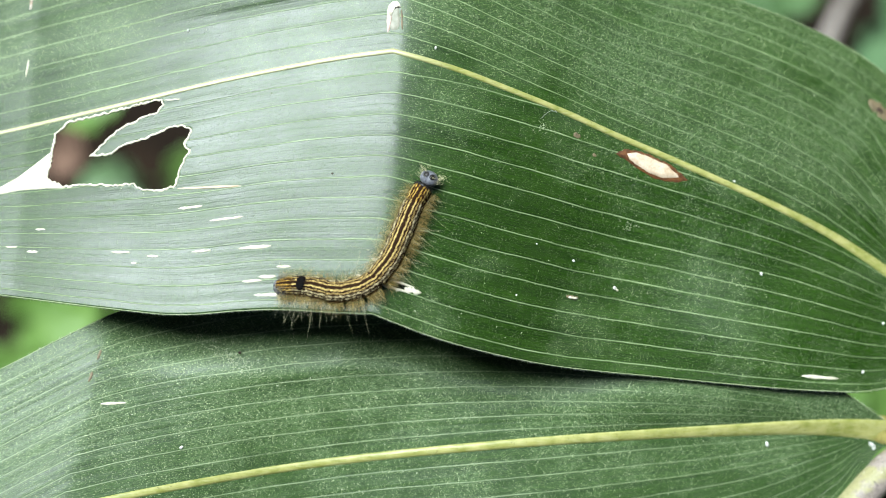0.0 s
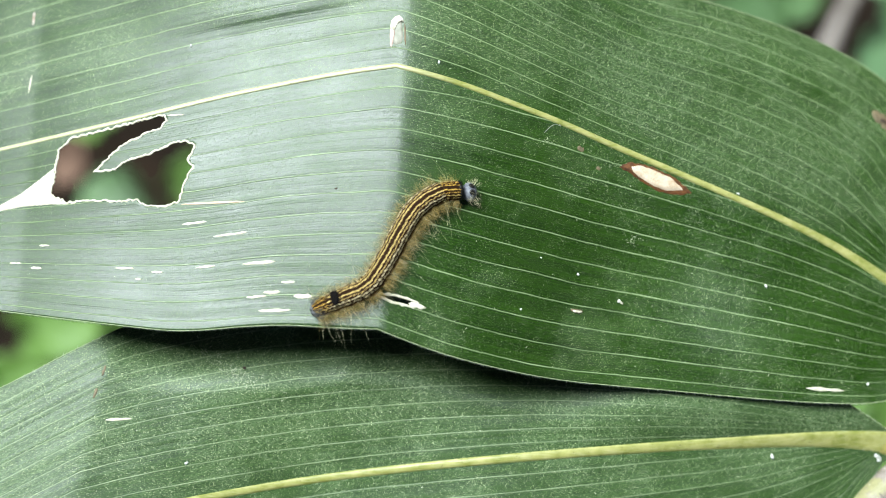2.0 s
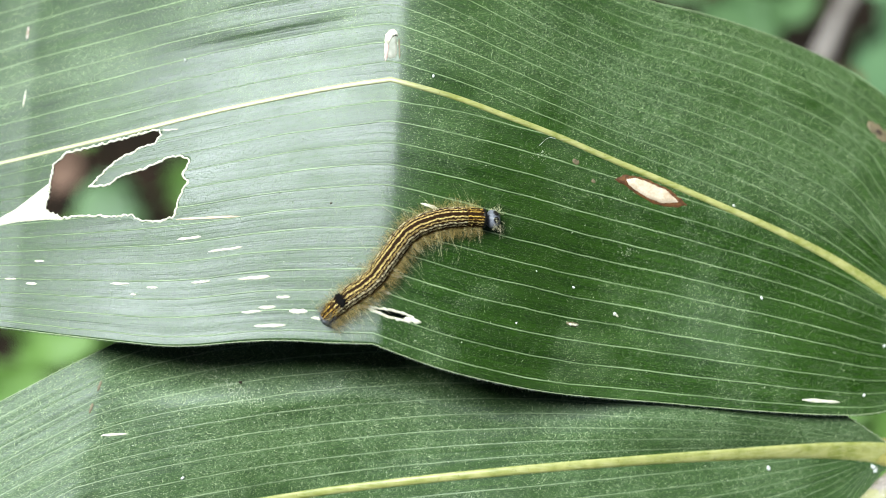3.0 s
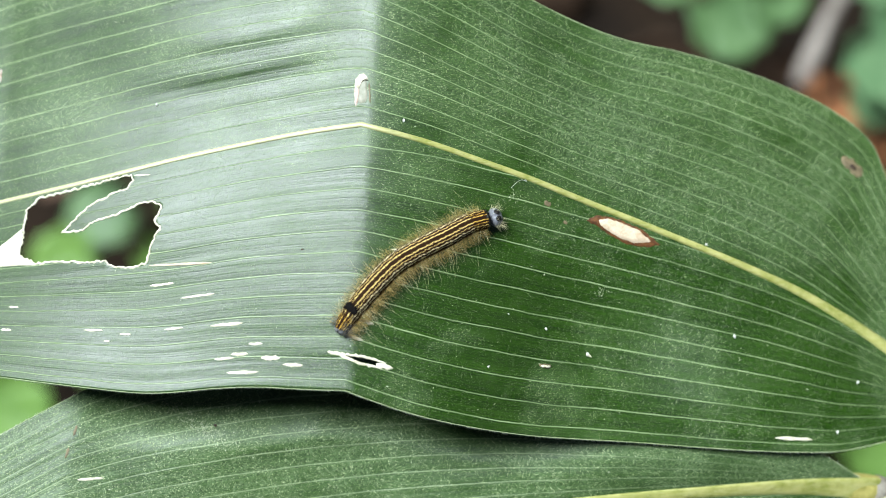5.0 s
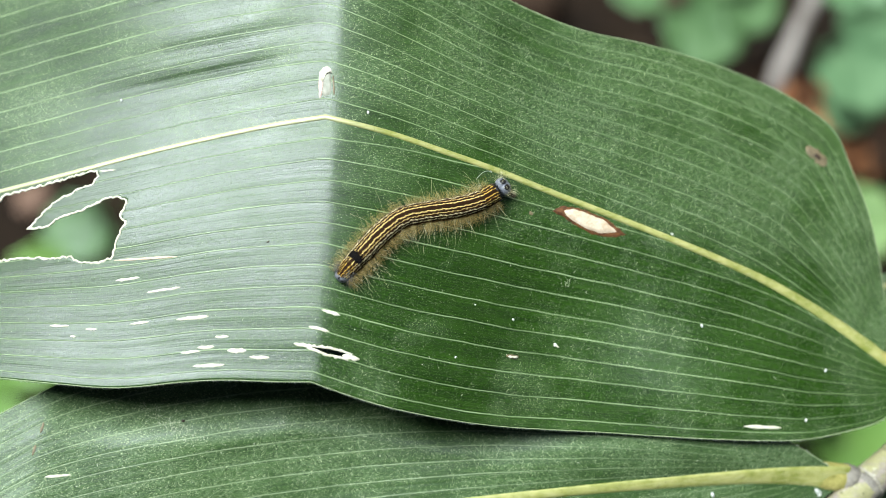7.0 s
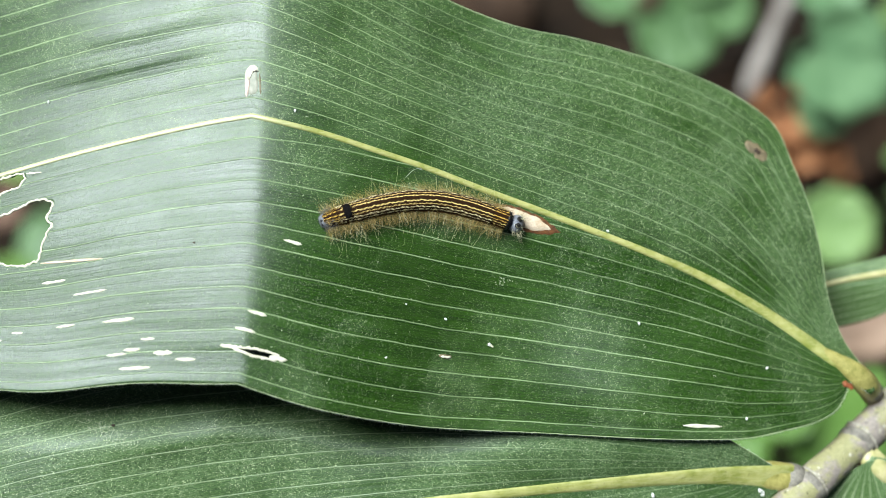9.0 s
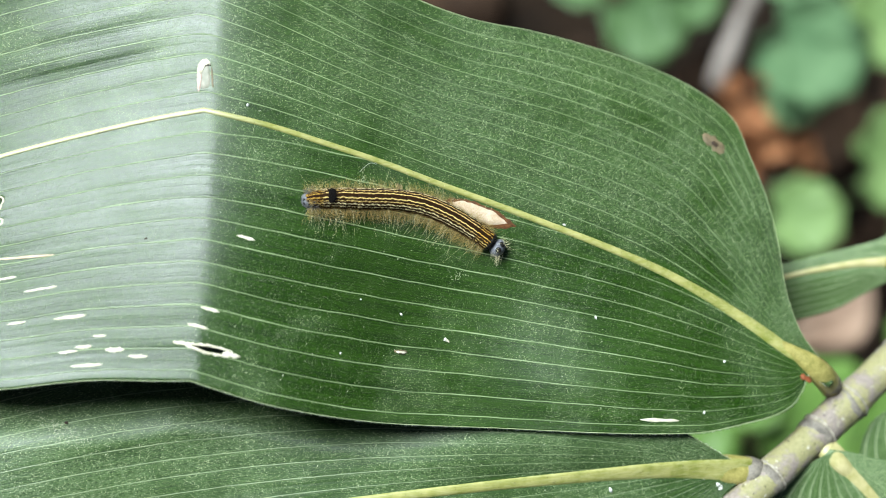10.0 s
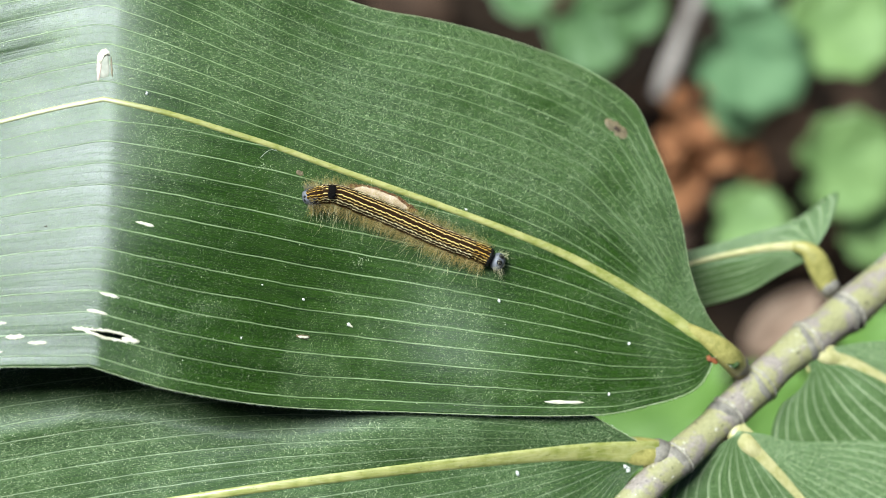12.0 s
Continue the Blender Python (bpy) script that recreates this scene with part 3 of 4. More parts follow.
patch([(-0.0121, 0.0464), (-0.0119, 0.0478), (-0.0111, 0.0487), (-0.0102, 0.0489), (-0.0095, 0.0482), (-0.0093, 0.0474), (-0.0099, 0.0476), (-0.0107, 0.0470), (-0.0113, 0.0456)], leaf_height, 0.00014, PALE, "fold_scar", large_leaf, "white bleached tip of the fold scar")
patch(streak_outline(-0.0091, 0.0450, 0.0044, 0.0004, 1.62, mark_rng), leaf_height, 0.00006, TAN, "fold_scar", large_leaf, "brown edge of the fold scar")
patch(streak_outline(0.0263, 0.0232, 0.0016, 0.0011, -0.4, mark_rng), leaf_height, 0.00004, TAN, "dead_spot", large_leaf, "small tan speck")
patch(streak_outline(0.0300, 0.0194, 0.0009, 0.0008, -0.4, mark_rng), leaf_height, 0.00004, TAN, "dead_spot", large_leaf)
patch(streak_outline(0.0257, -0.0093, 0.0026, 0.0010, -0.12, mark_rng), leaf_height, 0.0002, TAN, "dead_flake", large_leaf, "small papery flake")
patch(streak_outline(0.0258, -0.0094, 0.0021, 0.0006, -0.12, mark_rng), leaf_height, 0.0003, PALE, "dead_flake", large_leaf, "pale centre of a flake")
patch(streak_outline(0.0348, -0.0075, 0.0014, 0.0006, -0.7, mark_rng), leaf_height, 0.0002, PALE, "dead_flake", large_leaf, "small pale flake")
patch(streak_outline(0.1092, -0.0182, 0.0028, 0.0014, -0.6, mark_rng), leaf_height, 0.0005, REDSPOT, "rust_spot", large_leaf, "rust-red spot at the base")


def lump(name, x, y, height, size, material, parent, seed):
    """A small irregular grain."""
    rng = random.Random(seed)
    bm = bmesh.new()
    bmesh.ops.create_icosphere(bm, subdivisions=1, radius=1)
    for v in bm.verts:
        v.co *= rng.uniform(0.75, 1.2)
        v.co = Vector((v.co.x * size, v.co.y * size * 0.7, v.co.z * size * 0.45))
    bmesh.ops.rotate(bm, verts=bm.verts, cent=(0, 0, 0), matrix=Matrix.Rotation(rng.uniform(0, 6), 3, "Z"))
    bmesh.ops.translate(bm, verts=bm.verts, vec=(x, y, height(np.array([x]), np.array([y]))[0] + size * 0.3))
    return part(name, bm_mesh(bm, name, material), parent)


for k, (x, y, size) in enumerate(((-0.0525, 0.0434, 0.4), (-0.0023, 0.0395, 0.42), (0.026, -0.002, 0.38), (0.065, -0.004, 0.45), (0.0345, -0.0073, 0.45),
                                  (0.0592, 0.0149, 0.33), (0.0865, -0.0239, 0.42), (0.0945, -0.0045, 0.4), (0.0915, -0.0139, 0.4), (0.0142, -0.009, 0.3), (0.0183, 0.0012, 0.25))):
    lump("grit", x, y, leaf_height, size / 1000, SPECK, large_leaf, k)


lump("dark_speck", -0.0221, 0.0142, leaf_height, 0.0003, DARKSPOT, large_leaf, 31)


def bristles(edge, height, outward, count, seed):
    """Fine short hairs along a leaf edge, one mesh."""
    rng = random.Random(seed)
    verts, faces = [], []
    for _ in range(count):
        k = rng.randrange(2, len(edge) - 3)
        q = edge[k] + (edge[k + 1] - edge[k]) * rng.random()
        d = edge[k + 2] - edge[k - 2]
        d = d / max(np.linalg.norm(d), 1e-9)
        o = np.array((-d[1], d[0])) * outward
        tip = q + o * rng.uniform(0.00025, 0.0006) + d * rng.uniform(0.0001, 0.0005)
        z = height(q[:1], q[1:])[0] - 0.0001
        n = len(verts)
        verts += [(q[0] - d[0] * 4e-5, q[1] - d[1] * 4e-5, z), (q[0] + d[0] * 4e-5, q[1] + d[1] * 4e-5, z), (q[0], q[1], z + 8e-5), (tip[0], tip[1], z + rng.uniform(-1e-4, 2e-4))]
        faces += [(n, n + 1, n + 3), (n + 1, n + 2, n + 3), (n + 2, n, n + 3)]
    return verts, faces


def margin(name, edge, height, radius, leaf, label):
    """The thickened rim of a blade."""
    z = height(edge[:, 0], edge[:, 1])
    verts, faces = tube(np.c_[edge, z - 0.00005], [radius] * len(edge), 6)
    part(name, mesh_of(name, verts, faces, MARGIN), leaf, label)


margin("margin", leaf_low[120:-12], leaf_height, 0.00010, large_leaf, "thin pale margin of the blade")
margin("margin", leaf_up[120:-12], leaf_height, 0.00009, large_leaf, "thin pale margin of the blade")
verts, faces = bristles(leaf_low, leaf_height, -1, 2600, 3)
part("edge_bristles", mesh_of("edge_bristles", verts, faces, EDGE_HAIR), large_leaf, "fine pale bristles along the leaf edge", "stuff")


# ---- the leaf below it ----
def low_height(x, y):
    x, y = np.asarray(x, float), np.asarray(y, float)
    left = half(-0.0695 - x + 0.19 * (y + 0.0275), 0.0014)
    mid = np.interp(x, (-0.2, -0.06, 0.0, 0.05, 0.1), (-0.12, -0.0494, -0.0403, -0.0366, -0.037))
    # where it rises to meet the leaf above
    meet = np.interp(x, (-0.02, 0.0, 0.0216, 0.0433, 0.0656, 0.0864, 0.1022), (-0.0128, -0.018, -0.0228, -0.0251, -0.027, -0.0278, -0.025))
    lift = 0.0022 * ease((x - 0.010) / 0.030) * np.clip(1 - half(x - 0.03, 0.01) / 0.07, 0, 1) ** 0.7
    lift = lift * np.exp(-((y - meet) / np.where(y < meet, 0.011, 0.008)) ** 2)
    # hollow below the hanging edge of the leaf above
    wide = ease(-x / 0.035)
    lift = lift - 0.0050 * ease((0.020 - x) / 0.055) * ease((x + 0.140) / 0.09) - 0.0066 * ease((y - meet + 0.009 + 0.005 * wide) / (0.011 + 0.004 * wide)) * ease((x + 0.078) / 0.030) * ease((0.066 - x) / 0.100)
    # its upper half tips up towards the fold
    lift = lift + 0.27 * (half(y - mid, 0.004) - 0.012) * ease((0.035 - x) / 0.060) * ease((x + 0.062) / 0.030)
    return lift + 0.3778 + (0.10 - x) * 0.135 - 0.07 * (y + 0.037) - 0.22 * left - 0.05 * np.abs(y - mid) + 0.0045 * np.tanh(half(y - mid, 0.001) / 0.008) * ease((x + 0.01) / 0.08)


LOW_RIGHT = (
    [(-0.0745, -0.0525), (-0.0595, -0.0494), (-0.0313, -0.0448), (-0.0092, -0.0418), (0.0135, -0.0393), (0.0366, -0.0375), (0.054, -0.0365), (0.0772, -0.0356), (0.0889, -0.036), (0.0966, -0.037)],
    [(-0.0672, -0.0142), (-0.060, -0.0115), (-0.03, -0.006), (0.01, -0.006), (0.05, -0.014), (0.075, -0.0235), (0.0845, -0.0291), (0.0891, -0.032), (0.093, -0.0345), (0.0965, -0.0363)],
    [(-0.083, -0.095), (-0.03, -0.09), (0.03, -0.084), (0.07, -0.071), (0.085, -0.056), (0.0884, -0.0455), (0.0912, -0.0408), (0.0965, -0.0379)])
LOW_LEFT = (
    [(-0.22, -0.135), (-0.15, -0.094), (-0.1, -0.066), (-0.0745, -0.0525)],
    [(-0.22, -0.135), (-0.17, -0.08), (-0.12, -0.0425), (-0.0855, -0.0238), (-0.075, -0.0182), (-0.0672, -0.0142)],
    [(-0.22, -0.135), (-0.17, -0.128), (-0.12, -0.108), (-0.083, -0.095)])
low_leaf = tagged(new("bamboo_leaf"), "dusty green bamboo leaf lying under the folded one, yellow midrib", "leaf", "bamboo leaves")
low_mid, low_up, low_low = blade("blade", (LOW_LEFT, LOW_RIGHT), low_height, (13.5, 11.0), LEAF_LOW, low_leaf, (140, 360), 90)
verts, faces = ridge(low_mid[60:], low_height, lambda f: 0.0016 + 0.0010 * f ** 2 + 0.0030 * f ** 10, lambda f: (0.0002 + 0.0003 * f) * min(1.0, 0.1 + (1 - f) / 0.03))
part("midrib", mesh_of("midrib_low", verts, faces, MIDRIB_LOW), low_leaf, "raised yellow midrib")
margin("margin", low_up[20:-12], low_height, 0.00008, low_leaf, "thin pale margin of the blade")
verts, faces = bristles(low_up, low_height, 1, 900, 13)
part("edge_bristles", mesh_of("edge_bristles", verts, faces, EDGE_HAIR), low_leaf, "fine pale bristles along the leaf edge", "stuff")
for x, y in ((-0.0688, -0.0222), (-0.0702, -0.0266)):
    patch(streak_outline(x, y, 0.0022, 0.0006, 1.3, mark_rng), low_height, 0.00006, TAN, "rust_spot", low_leaf, "small rusty mark on the fold")
patch(streak_outline(-0.0655, -0.0318, 0.0052, 0.0006, 0.05, mark_rng), low_height, 0.00008, PALE, "feeding_mark", low_leaf)
for k, (x, y, size) in enumerate(((-0.0520, -0.0405, 0.5), (0.0672, -0.0392, 0.6), (-0.041, -0.0215, 0.5))):
    lump("grit", x, y, low_height, size / 1000, SPECK if k < 2 else DARKSPOT, low_leaf, 40 + k)


DUST = plain("pale_dust", (0.30, 0.34, 0.20), (0.62, 0.66, 0.48), 900, 0.7)


def grains(name, places, height, leaf, label):
    """Loose pale dust grains that lie on a blade, one mesh."""
    rng = random.Random(len(places))
    verts, faces = [], []
    for x, y, size in places:
        z = float(height(np.array([x]), np.array([y]))[0])
        n, turn = len(verts), rng.uniform(0, 6.3)
        long = rng.uniform(1.0, 2.2)
        for k in range(5):
            a = turn + k * 1.257
            verts.append((x + size * long * math.cos(a) * math.cos(turn) - size * 0.7 * math.sin(a) * math.sin(turn),
                          y + size * 0.7 * math.sin(a) * math.cos(turn) + size * long * math.cos(a) * math.sin(turn), z - 0.00002))
        verts.append((x, y, z + size * 0.7))
        faces += [(n + k, n + (k + 1) % 5, n + 5) for k in range(5)]
    part(name, mesh_of(name, verts, faces, DUST, False), leaf, label, "stuff")


def scatter(count, x0, x1, y0, y1, seed, big):
    rng = random.Random(seed)
    return [(rng.uniform(x0, x1), rng.uniform(y0, y1), big * rng.uniform(0.3, 1.0) ** 2) for _ in range(count)]


def on_blade(places, low, up):
    """Keeps the places between the two edges of a blade."""
    a, b = np.argsort(low[:, 0]), np.argsort(up[:, 0])
    return [p for p in places if np.interp(p[0], low[a, 0], low[a, 1]) + 0.001 < p[1] < np.interp(p[0], up[b, 0], up[b, 1]) - 0.001
            and not inside(BITE_EDGE, np.array([p[0]]), np.array([p[1]]))[0]]


grains("dust", on_blade(scatter(1500, -0.10, 0.104, -0.027, 0.065, 61, 0.00013), leaf_low, leaf_up), leaf_height, large_leaf, "scattered pale dust grains")
grains("dust", on_blade(scatter(1300, -0.10, 0.09, -0.075, -0.013, 62, 0.00015), low_low, low_up), low_height, low_leaf, "scattered pale dust grains")
smudge_rng = random.Random(63)
SMUDGE = [(-0.0425 + smudge_rng.gauss(0, 0.0042), smudge_rng.gauss(0, 0.0011), 0.00016 * smudge_rng.uniform(0.4, 1.0)) for _ in range(240)]
for cx, cy, count in ((0.0194, 0.0246, 60), (0.0373, 0.0053, 50)):
    spot = [(cx + smudge_rng.gauss(0, 0.0010), cy + smudge_rng.gauss(0, 0.0007), 0.00012 * smudge_rng.uniform(0.4, 1.0)) for _ in range(count)]
    grains("dust_smudge", spot, leaf_height, large_leaf, "small grey smudge of dust")
grains("dust_smudge", [(x, -0.0228 - 0.52 * (x + 0.0425) + y, size) for x, y, size in SMUDGE], low_height, low_leaf, "grey smudge of dust and dirt")


# ---- the other leaves on the branch ----
def small_leaf(label, piece, height, veins, rows, cols, rib):
    leaf = tagged(new("bamboo_leaf"), label, "leaf", "bamboo leaves")
    mid, _, _ = blade("blade", (piece,), height, veins, LEAF_YOUNG, leaf, (rows,), cols)
    verts, faces = ridge(mid, height, lambda f: rib * (0.25 + 0.55 * f ** 2 + 0.55 * f ** 8), lambda f: (0.00012 + 0.00025 * f) * min(1.0, 0.1 + (1 - f) / 0.04))
    part("midrib", mesh_of("midrib_small", verts, faces, STALK_PALE), leaf, "yellow-green midrib")
    return leaf


small_leaf("pale green bamboo leaf on the lowest node of the branch", (
    [(0.20, -0.135), (0.165, -0.09), (0.14, -0.0625), (0.1268, -0.0479), (0.1224, -0.0427), (0.1179, -0.0378), (0.1136, -0.0339)],
    [(0.20, -0.135), (0.195, -0.075), (0.17, -0.046), (0.145, -0.0373), (0.1345, -0.0368), (0.1251, -0.036), (0.1195, -0.0343), (0.1142, -0.0333)],
    [(0.20, -0.135), (0.155, -0.115), (0.115, -0.08), (0.099, -0.056), (0.1004, -0.0441), (0.1048, -0.0396), (0.110, -0.0362), (0.1130, -0.0345)]),
    lambda x, y: 0.3745 - 0.12 * np.hypot(x - 0.113, y + 0.034) - 0.10 * np.abs((x - 0.1136) * 0.72 + (y + 0.0339) * 0.69), (10.5, 10.5), 150, 50, 0.0044)
small_leaf("pale green bamboo leaf partly hidden behind another", (
    [(0.22, -0.10), (0.18, -0.05), (0.16, -0.032), (0.1458, -0.0226), (0.1403, -0.02), (0.1344, -0.0188), (0.1312, -0.0193)],
    [(0.22, -0.10), (0.215, -0.05), (0.19, -0.026), (0.16, -0.017), (0.145, -0.0163), (0.137, -0.0173), (0.1315, -0.0186)],
    [(0.22, -0.10), (0.17, -0.085), (0.135, -0.058), (0.1235, -0.040), (0.1254, -0.0299), (0.1304, -0.0254), (0.1325, -0.0215), (0.1310, -0.0198)]),
    lambda x, y: 0.3650 - 0.10 * np.hypot(x - 0.131, y + 0.0195), (10.5, 7.5), 140, 46, 0.0044)
small_leaf("small bamboo leaf with a curled corner behind the large one", (
    [(0.06, -0.012), (0.08, -0.006), (0.1083, 0.0025), (0.1209, 0.0048), (0.1284, 0.0055), (0.1335, 0.0052), (0.1362, 0.0035)],
    [(0.06, -0.012), (0.08, 0.002), (0.1083, 0.0055), (0.122, 0.0085), (0.1312, 0.0108), (0.1364, 0.0134), (0.1424, 0.0172), (0.1405, 0.0105), (0.1366, 0.0045)],
    [(0.06, -0.012), (0.08, -0.013), (0.1103, -0.0074), (0.1216, -0.0046), (0.1275, -0.0014), (0.1318, 0.0008), (0.1345, 0.002), (0.1358, 0.0030)]),
    lambda x, y: 0.359 - 0.06 * np.hypot(x - 0.136, y - 0.004) - 0.35 * half(0.0045 - y - 0.12 * (0.136 - x), 0.001), (6.5, 5.5), 120, 34, 0.0022)

# ---- branch ----
BRANCH = [(0.02, -0.13, 0.36), (0.06, -0.080, 0.378), (0.0918, -0.0457, 0.3792), (0.1000, -0.0393, 0.3763), (0.1143, -0.0291, 0.3697), (0.1284, -0.0184, 0.3637), (0.1355, -0.0142, 0.3610), (0.1428, -0.0097, 0.3575), (0.1529, -0.0030, 0.353), (0.20, 0.030, 0.335), (0.32, 0.12, 0.29)]
branch = tagged(new("bamboo_branch"), "yellow-green bamboo branch with grey ringed nodes", "branch")
axis = curve(BRANCH, 160)
rng = random.Random(5)
NODES = ((0.1003, -0.0381), (0.1133, -0.0306), (0.1211, -0.0232), (0.1327, -0.0158), (0.1430, -0.0094), (0.172, 0.0105))
node_at = [int(np.argmin(np.hypot(axis[:, 0] - x, axis[:, 1] - y))) for x, y in NODES]
stout = [0.0034 + 0.0010 * min(1.0, max(0.0, (x - 0.10) / 0.05)) for x in axis[:, 0]]
radii = [stout[k] + 0.00012 * math.sin(k * 0.9) + 0.0004 * sum(math.exp(-((k - n) / 1.3) ** 2) for n in node_at) for k in range(len(axis))]
verts, faces = tube(axis, radii, 18)
part("culm", mesh_of("culm", verts, faces, CULM), branch)
for n in node_at:
    a, b = Vector(axis[n - 1]), Vector(axis[n + 1])
    d = (b - a).normalized()
    c = Vector(axis[n])
    ring = [c + d * o for o in (-0.0026, -0.0019, -0.0011, -0.0004, 0.0001)]
    size = stout[n] / 0.0030
    verts, faces = tube(ring, [f * size for f in (0.0028, 0.00318, 0.00330, 0.00342, 0.0030)], 22)
    verts = [Vector(v) + Vector((rng.uniform(-1, 1), rng.uniform(-1, 1), rng.uniform(-1, 1))) * 0.00012 - d * 0.0011 * max(0, math.sin(i * 0.29 + n)) for i, v in enumerate(verts)]
    part("node_scar", mesh_of("node_scar", verts, faces, SHEATH), branch, "dark grey leaf scar below a node")
    ring = [c + d * o for o in (-0.0002, 0.0, 0.00025, 0.0004)]
    verts, faces = tube(ring, [f * size for f in (0.0032, 0.00358, 0.00356, 0.0031)], 22)
    verts = [Vector(v) + Vector((rng.uniform(-1, 1), rng.uniform(-1, 1), rng.uniform(-1, 1))) * 0.00009 for v in verts]
    part("node_ring", mesh_of("node_ring", verts, faces, RING), branch, "pale papery node ring")


def petiole(points, radii, leaf, material=PETIOLE, flat=0.62, label="short yellow-green stalk", scar=16):
    """A flattened stalk that widens from the midrib to the node, with a dark scar where it joins."""
    line = curve(points, 22)
    verts, faces = tube(line, np.interp(np.linspace(0, 1, 22), np.linspace(0, 1, len(radii)), radii), 16)
    grain_rng = random.Random(len(leaf.name))
    for k, v in enumerate(verts):
        z = line[k // 16][2]
        f = k // 16 / 21
        crease = 0.00022 * math.cos((k % 16) * math.pi / 4) * f
        v.z = z + (v.z - z) * (flat + (0.9 - flat) * f) + crease + grain_rng.uniform(-1, 1) * 0.000012
    part("petiole", mesh_of("petiole", verts, faces, material), leaf, label)
    foot = [Vector(line[k]) for k in (scar, scar + 1, scar + 2, scar + 4)]
    verts, faces = tube(foot, [radii[-2] * f for f in (0.85, 0.99, 1.02, 0.95)], 16)
    verts = [v + Vector((grain_rng.uniform(-1, 1), grain_rng.uniform(-1, 1), grain_rng.uniform(-1, 1))) * 0.00015 for v in verts]
    part("stalk_scar", mesh_of("stalk_scar", verts, faces, SHEATH), leaf, "dark grey scar at the foot of the stalk")


bamboo = [o for o in scene.objects if o.name.startswith("bamboo_leaf")]
petiole([(0.1035, -0.0108, 0.3766), (0.1075, -0.0131, 0.3763), (0.1108, -0.0156, 0.3757), (0.1136, -0.0181, 0.3738), (0.1157, -0.0200, 0.3700), (0.1172, -0.0214, 0.3655)], [0.0010, 0.0015, 0.0024, 0.0026, 0.0024, 0.0022], bamboo[0], scar=14)
petiole([(0.0800, -0.0356, 0.3788), (0.0860, -0.0359, 0.3784), (0.0910, -0.0363, 0.3779), (0.0945, -0.0367, 0.3773), (0.0972, -0.0371, 0.3764), (0.0995, -0.0377, 0.3750)], [0.0012, 0.0018, 0.0027, 0.0032, 0.0030, 0.0025], bamboo[1], flat=0.5)
petiole([(0.1235, -0.0438, 0.3714), (0.1190, -0.0391, 0.3728), (0.1160, -0.0360, 0.3735), (0.1140, -0.0338, 0.3726), (0.1128, -0.0322, 0.3700), (0.1122, -0.0308, 0.3672)], [0.0006, 0.0012, 0.0018, 0.0021, 0.0022, 0.0022], bamboo[2], STALK_PALE, 0.4, "broad cream stalk")
petiole([(0.1450, -0.0222, 0.3622), (0.1395, -0.0198, 0.3634), (0.1360, -0.0187, 0.3641), (0.1342, -0.0180, 0.3634), (0.1328, -0.0172, 0.3614), (0.1322, -0.0160, 0.3588)], [0.0006, 0.0012, 0.0018, 0.0021, 0.0022, 0.0022], bamboo[3], STALK_PALE, 0.4, "broad cream stalk")
petiole([(0.1315, 0.0054, 0.3592), (0.1344, 0.0046, 0.3593), (0.1362, 0.0026, 0.3590), (0.1374, 0.0002, 0.3584), (0.1388, -0.0028, 0.3576), (0.1406, -0.0056, 0.3566)], [0.0009, 0.0018, 0.0026, 0.0027, 0.0024, 0.0020], bamboo[4])

# small bud beside the second node, and fluff caught at the foot of the lower leaf
verts, faces = tube(curve([(0.1118, -0.0325, 0.3680), (0.1122, -0.0345, 0.3695), (0.1123, -0.0362, 0.3705), (0.1119, -0.0376, 0.3712)], 12), np.interp(np.linspace(0, 1, 12), (0, 0.5, 0.8, 1), (0.0008, 0.0009, 0.0010, 0.0003)), 10)
part("bud", mesh_of("bud", verts, faces, CREAM), branch, "tiny cream bud beside a node")
for k in range(7):
    lump("grit", 0.0900 + 0.0005 * math.sin(k * 2.1), -0.0396 - 0.0006 * math.cos(k * 1.7), low_height, 0.00028 + 0.00005 * (k % 3), SPECK, low_leaf, 70 + k)

# ---- forest floor ----
LITTER_BROWN = plain("brown_dead_leaf", (0.12, 0.068, 0.046), (0.25, 0.155, 0.11), 90, 0.8, 0.0004, 0.2)
LITTER_PINK = plain("pinkish_dead_leaf", (0.28, 0.17, 0.115), (0.47, 0.33, 0.24), 90, 0.8, 0.0004, 0.2)

def floor_height(x, y):
    return 0.012 * (noise.noise(Vector((x * 9, y * 9, 1.3))) + 0.4 * noise.noise(Vector((x * 31, y * 31, 4.0))))


steps = np.r_[-60, -20, -6, -2, -0.9, np.linspace(-0.5, 0.6, 111), 1.0, 2.2, 6, 20, 60]
verts = [(x, y, floor_height(x, y) if abs(x) < 0.7 and abs(y) < 0.7 else 0.0) for x in steps for y in steps]
n = len(steps)
faces = [(i * n + j, (i + 1) * n + j, (i + 1) * n + j + 1, i * n + j + 1) for i in range(n - 1) for j in range(n - 1)]
tagged(new("ground", mesh_of("ground", verts, faces, SOIL)), "dark brown forest soil with leaf litter", "ground", kind="structure")


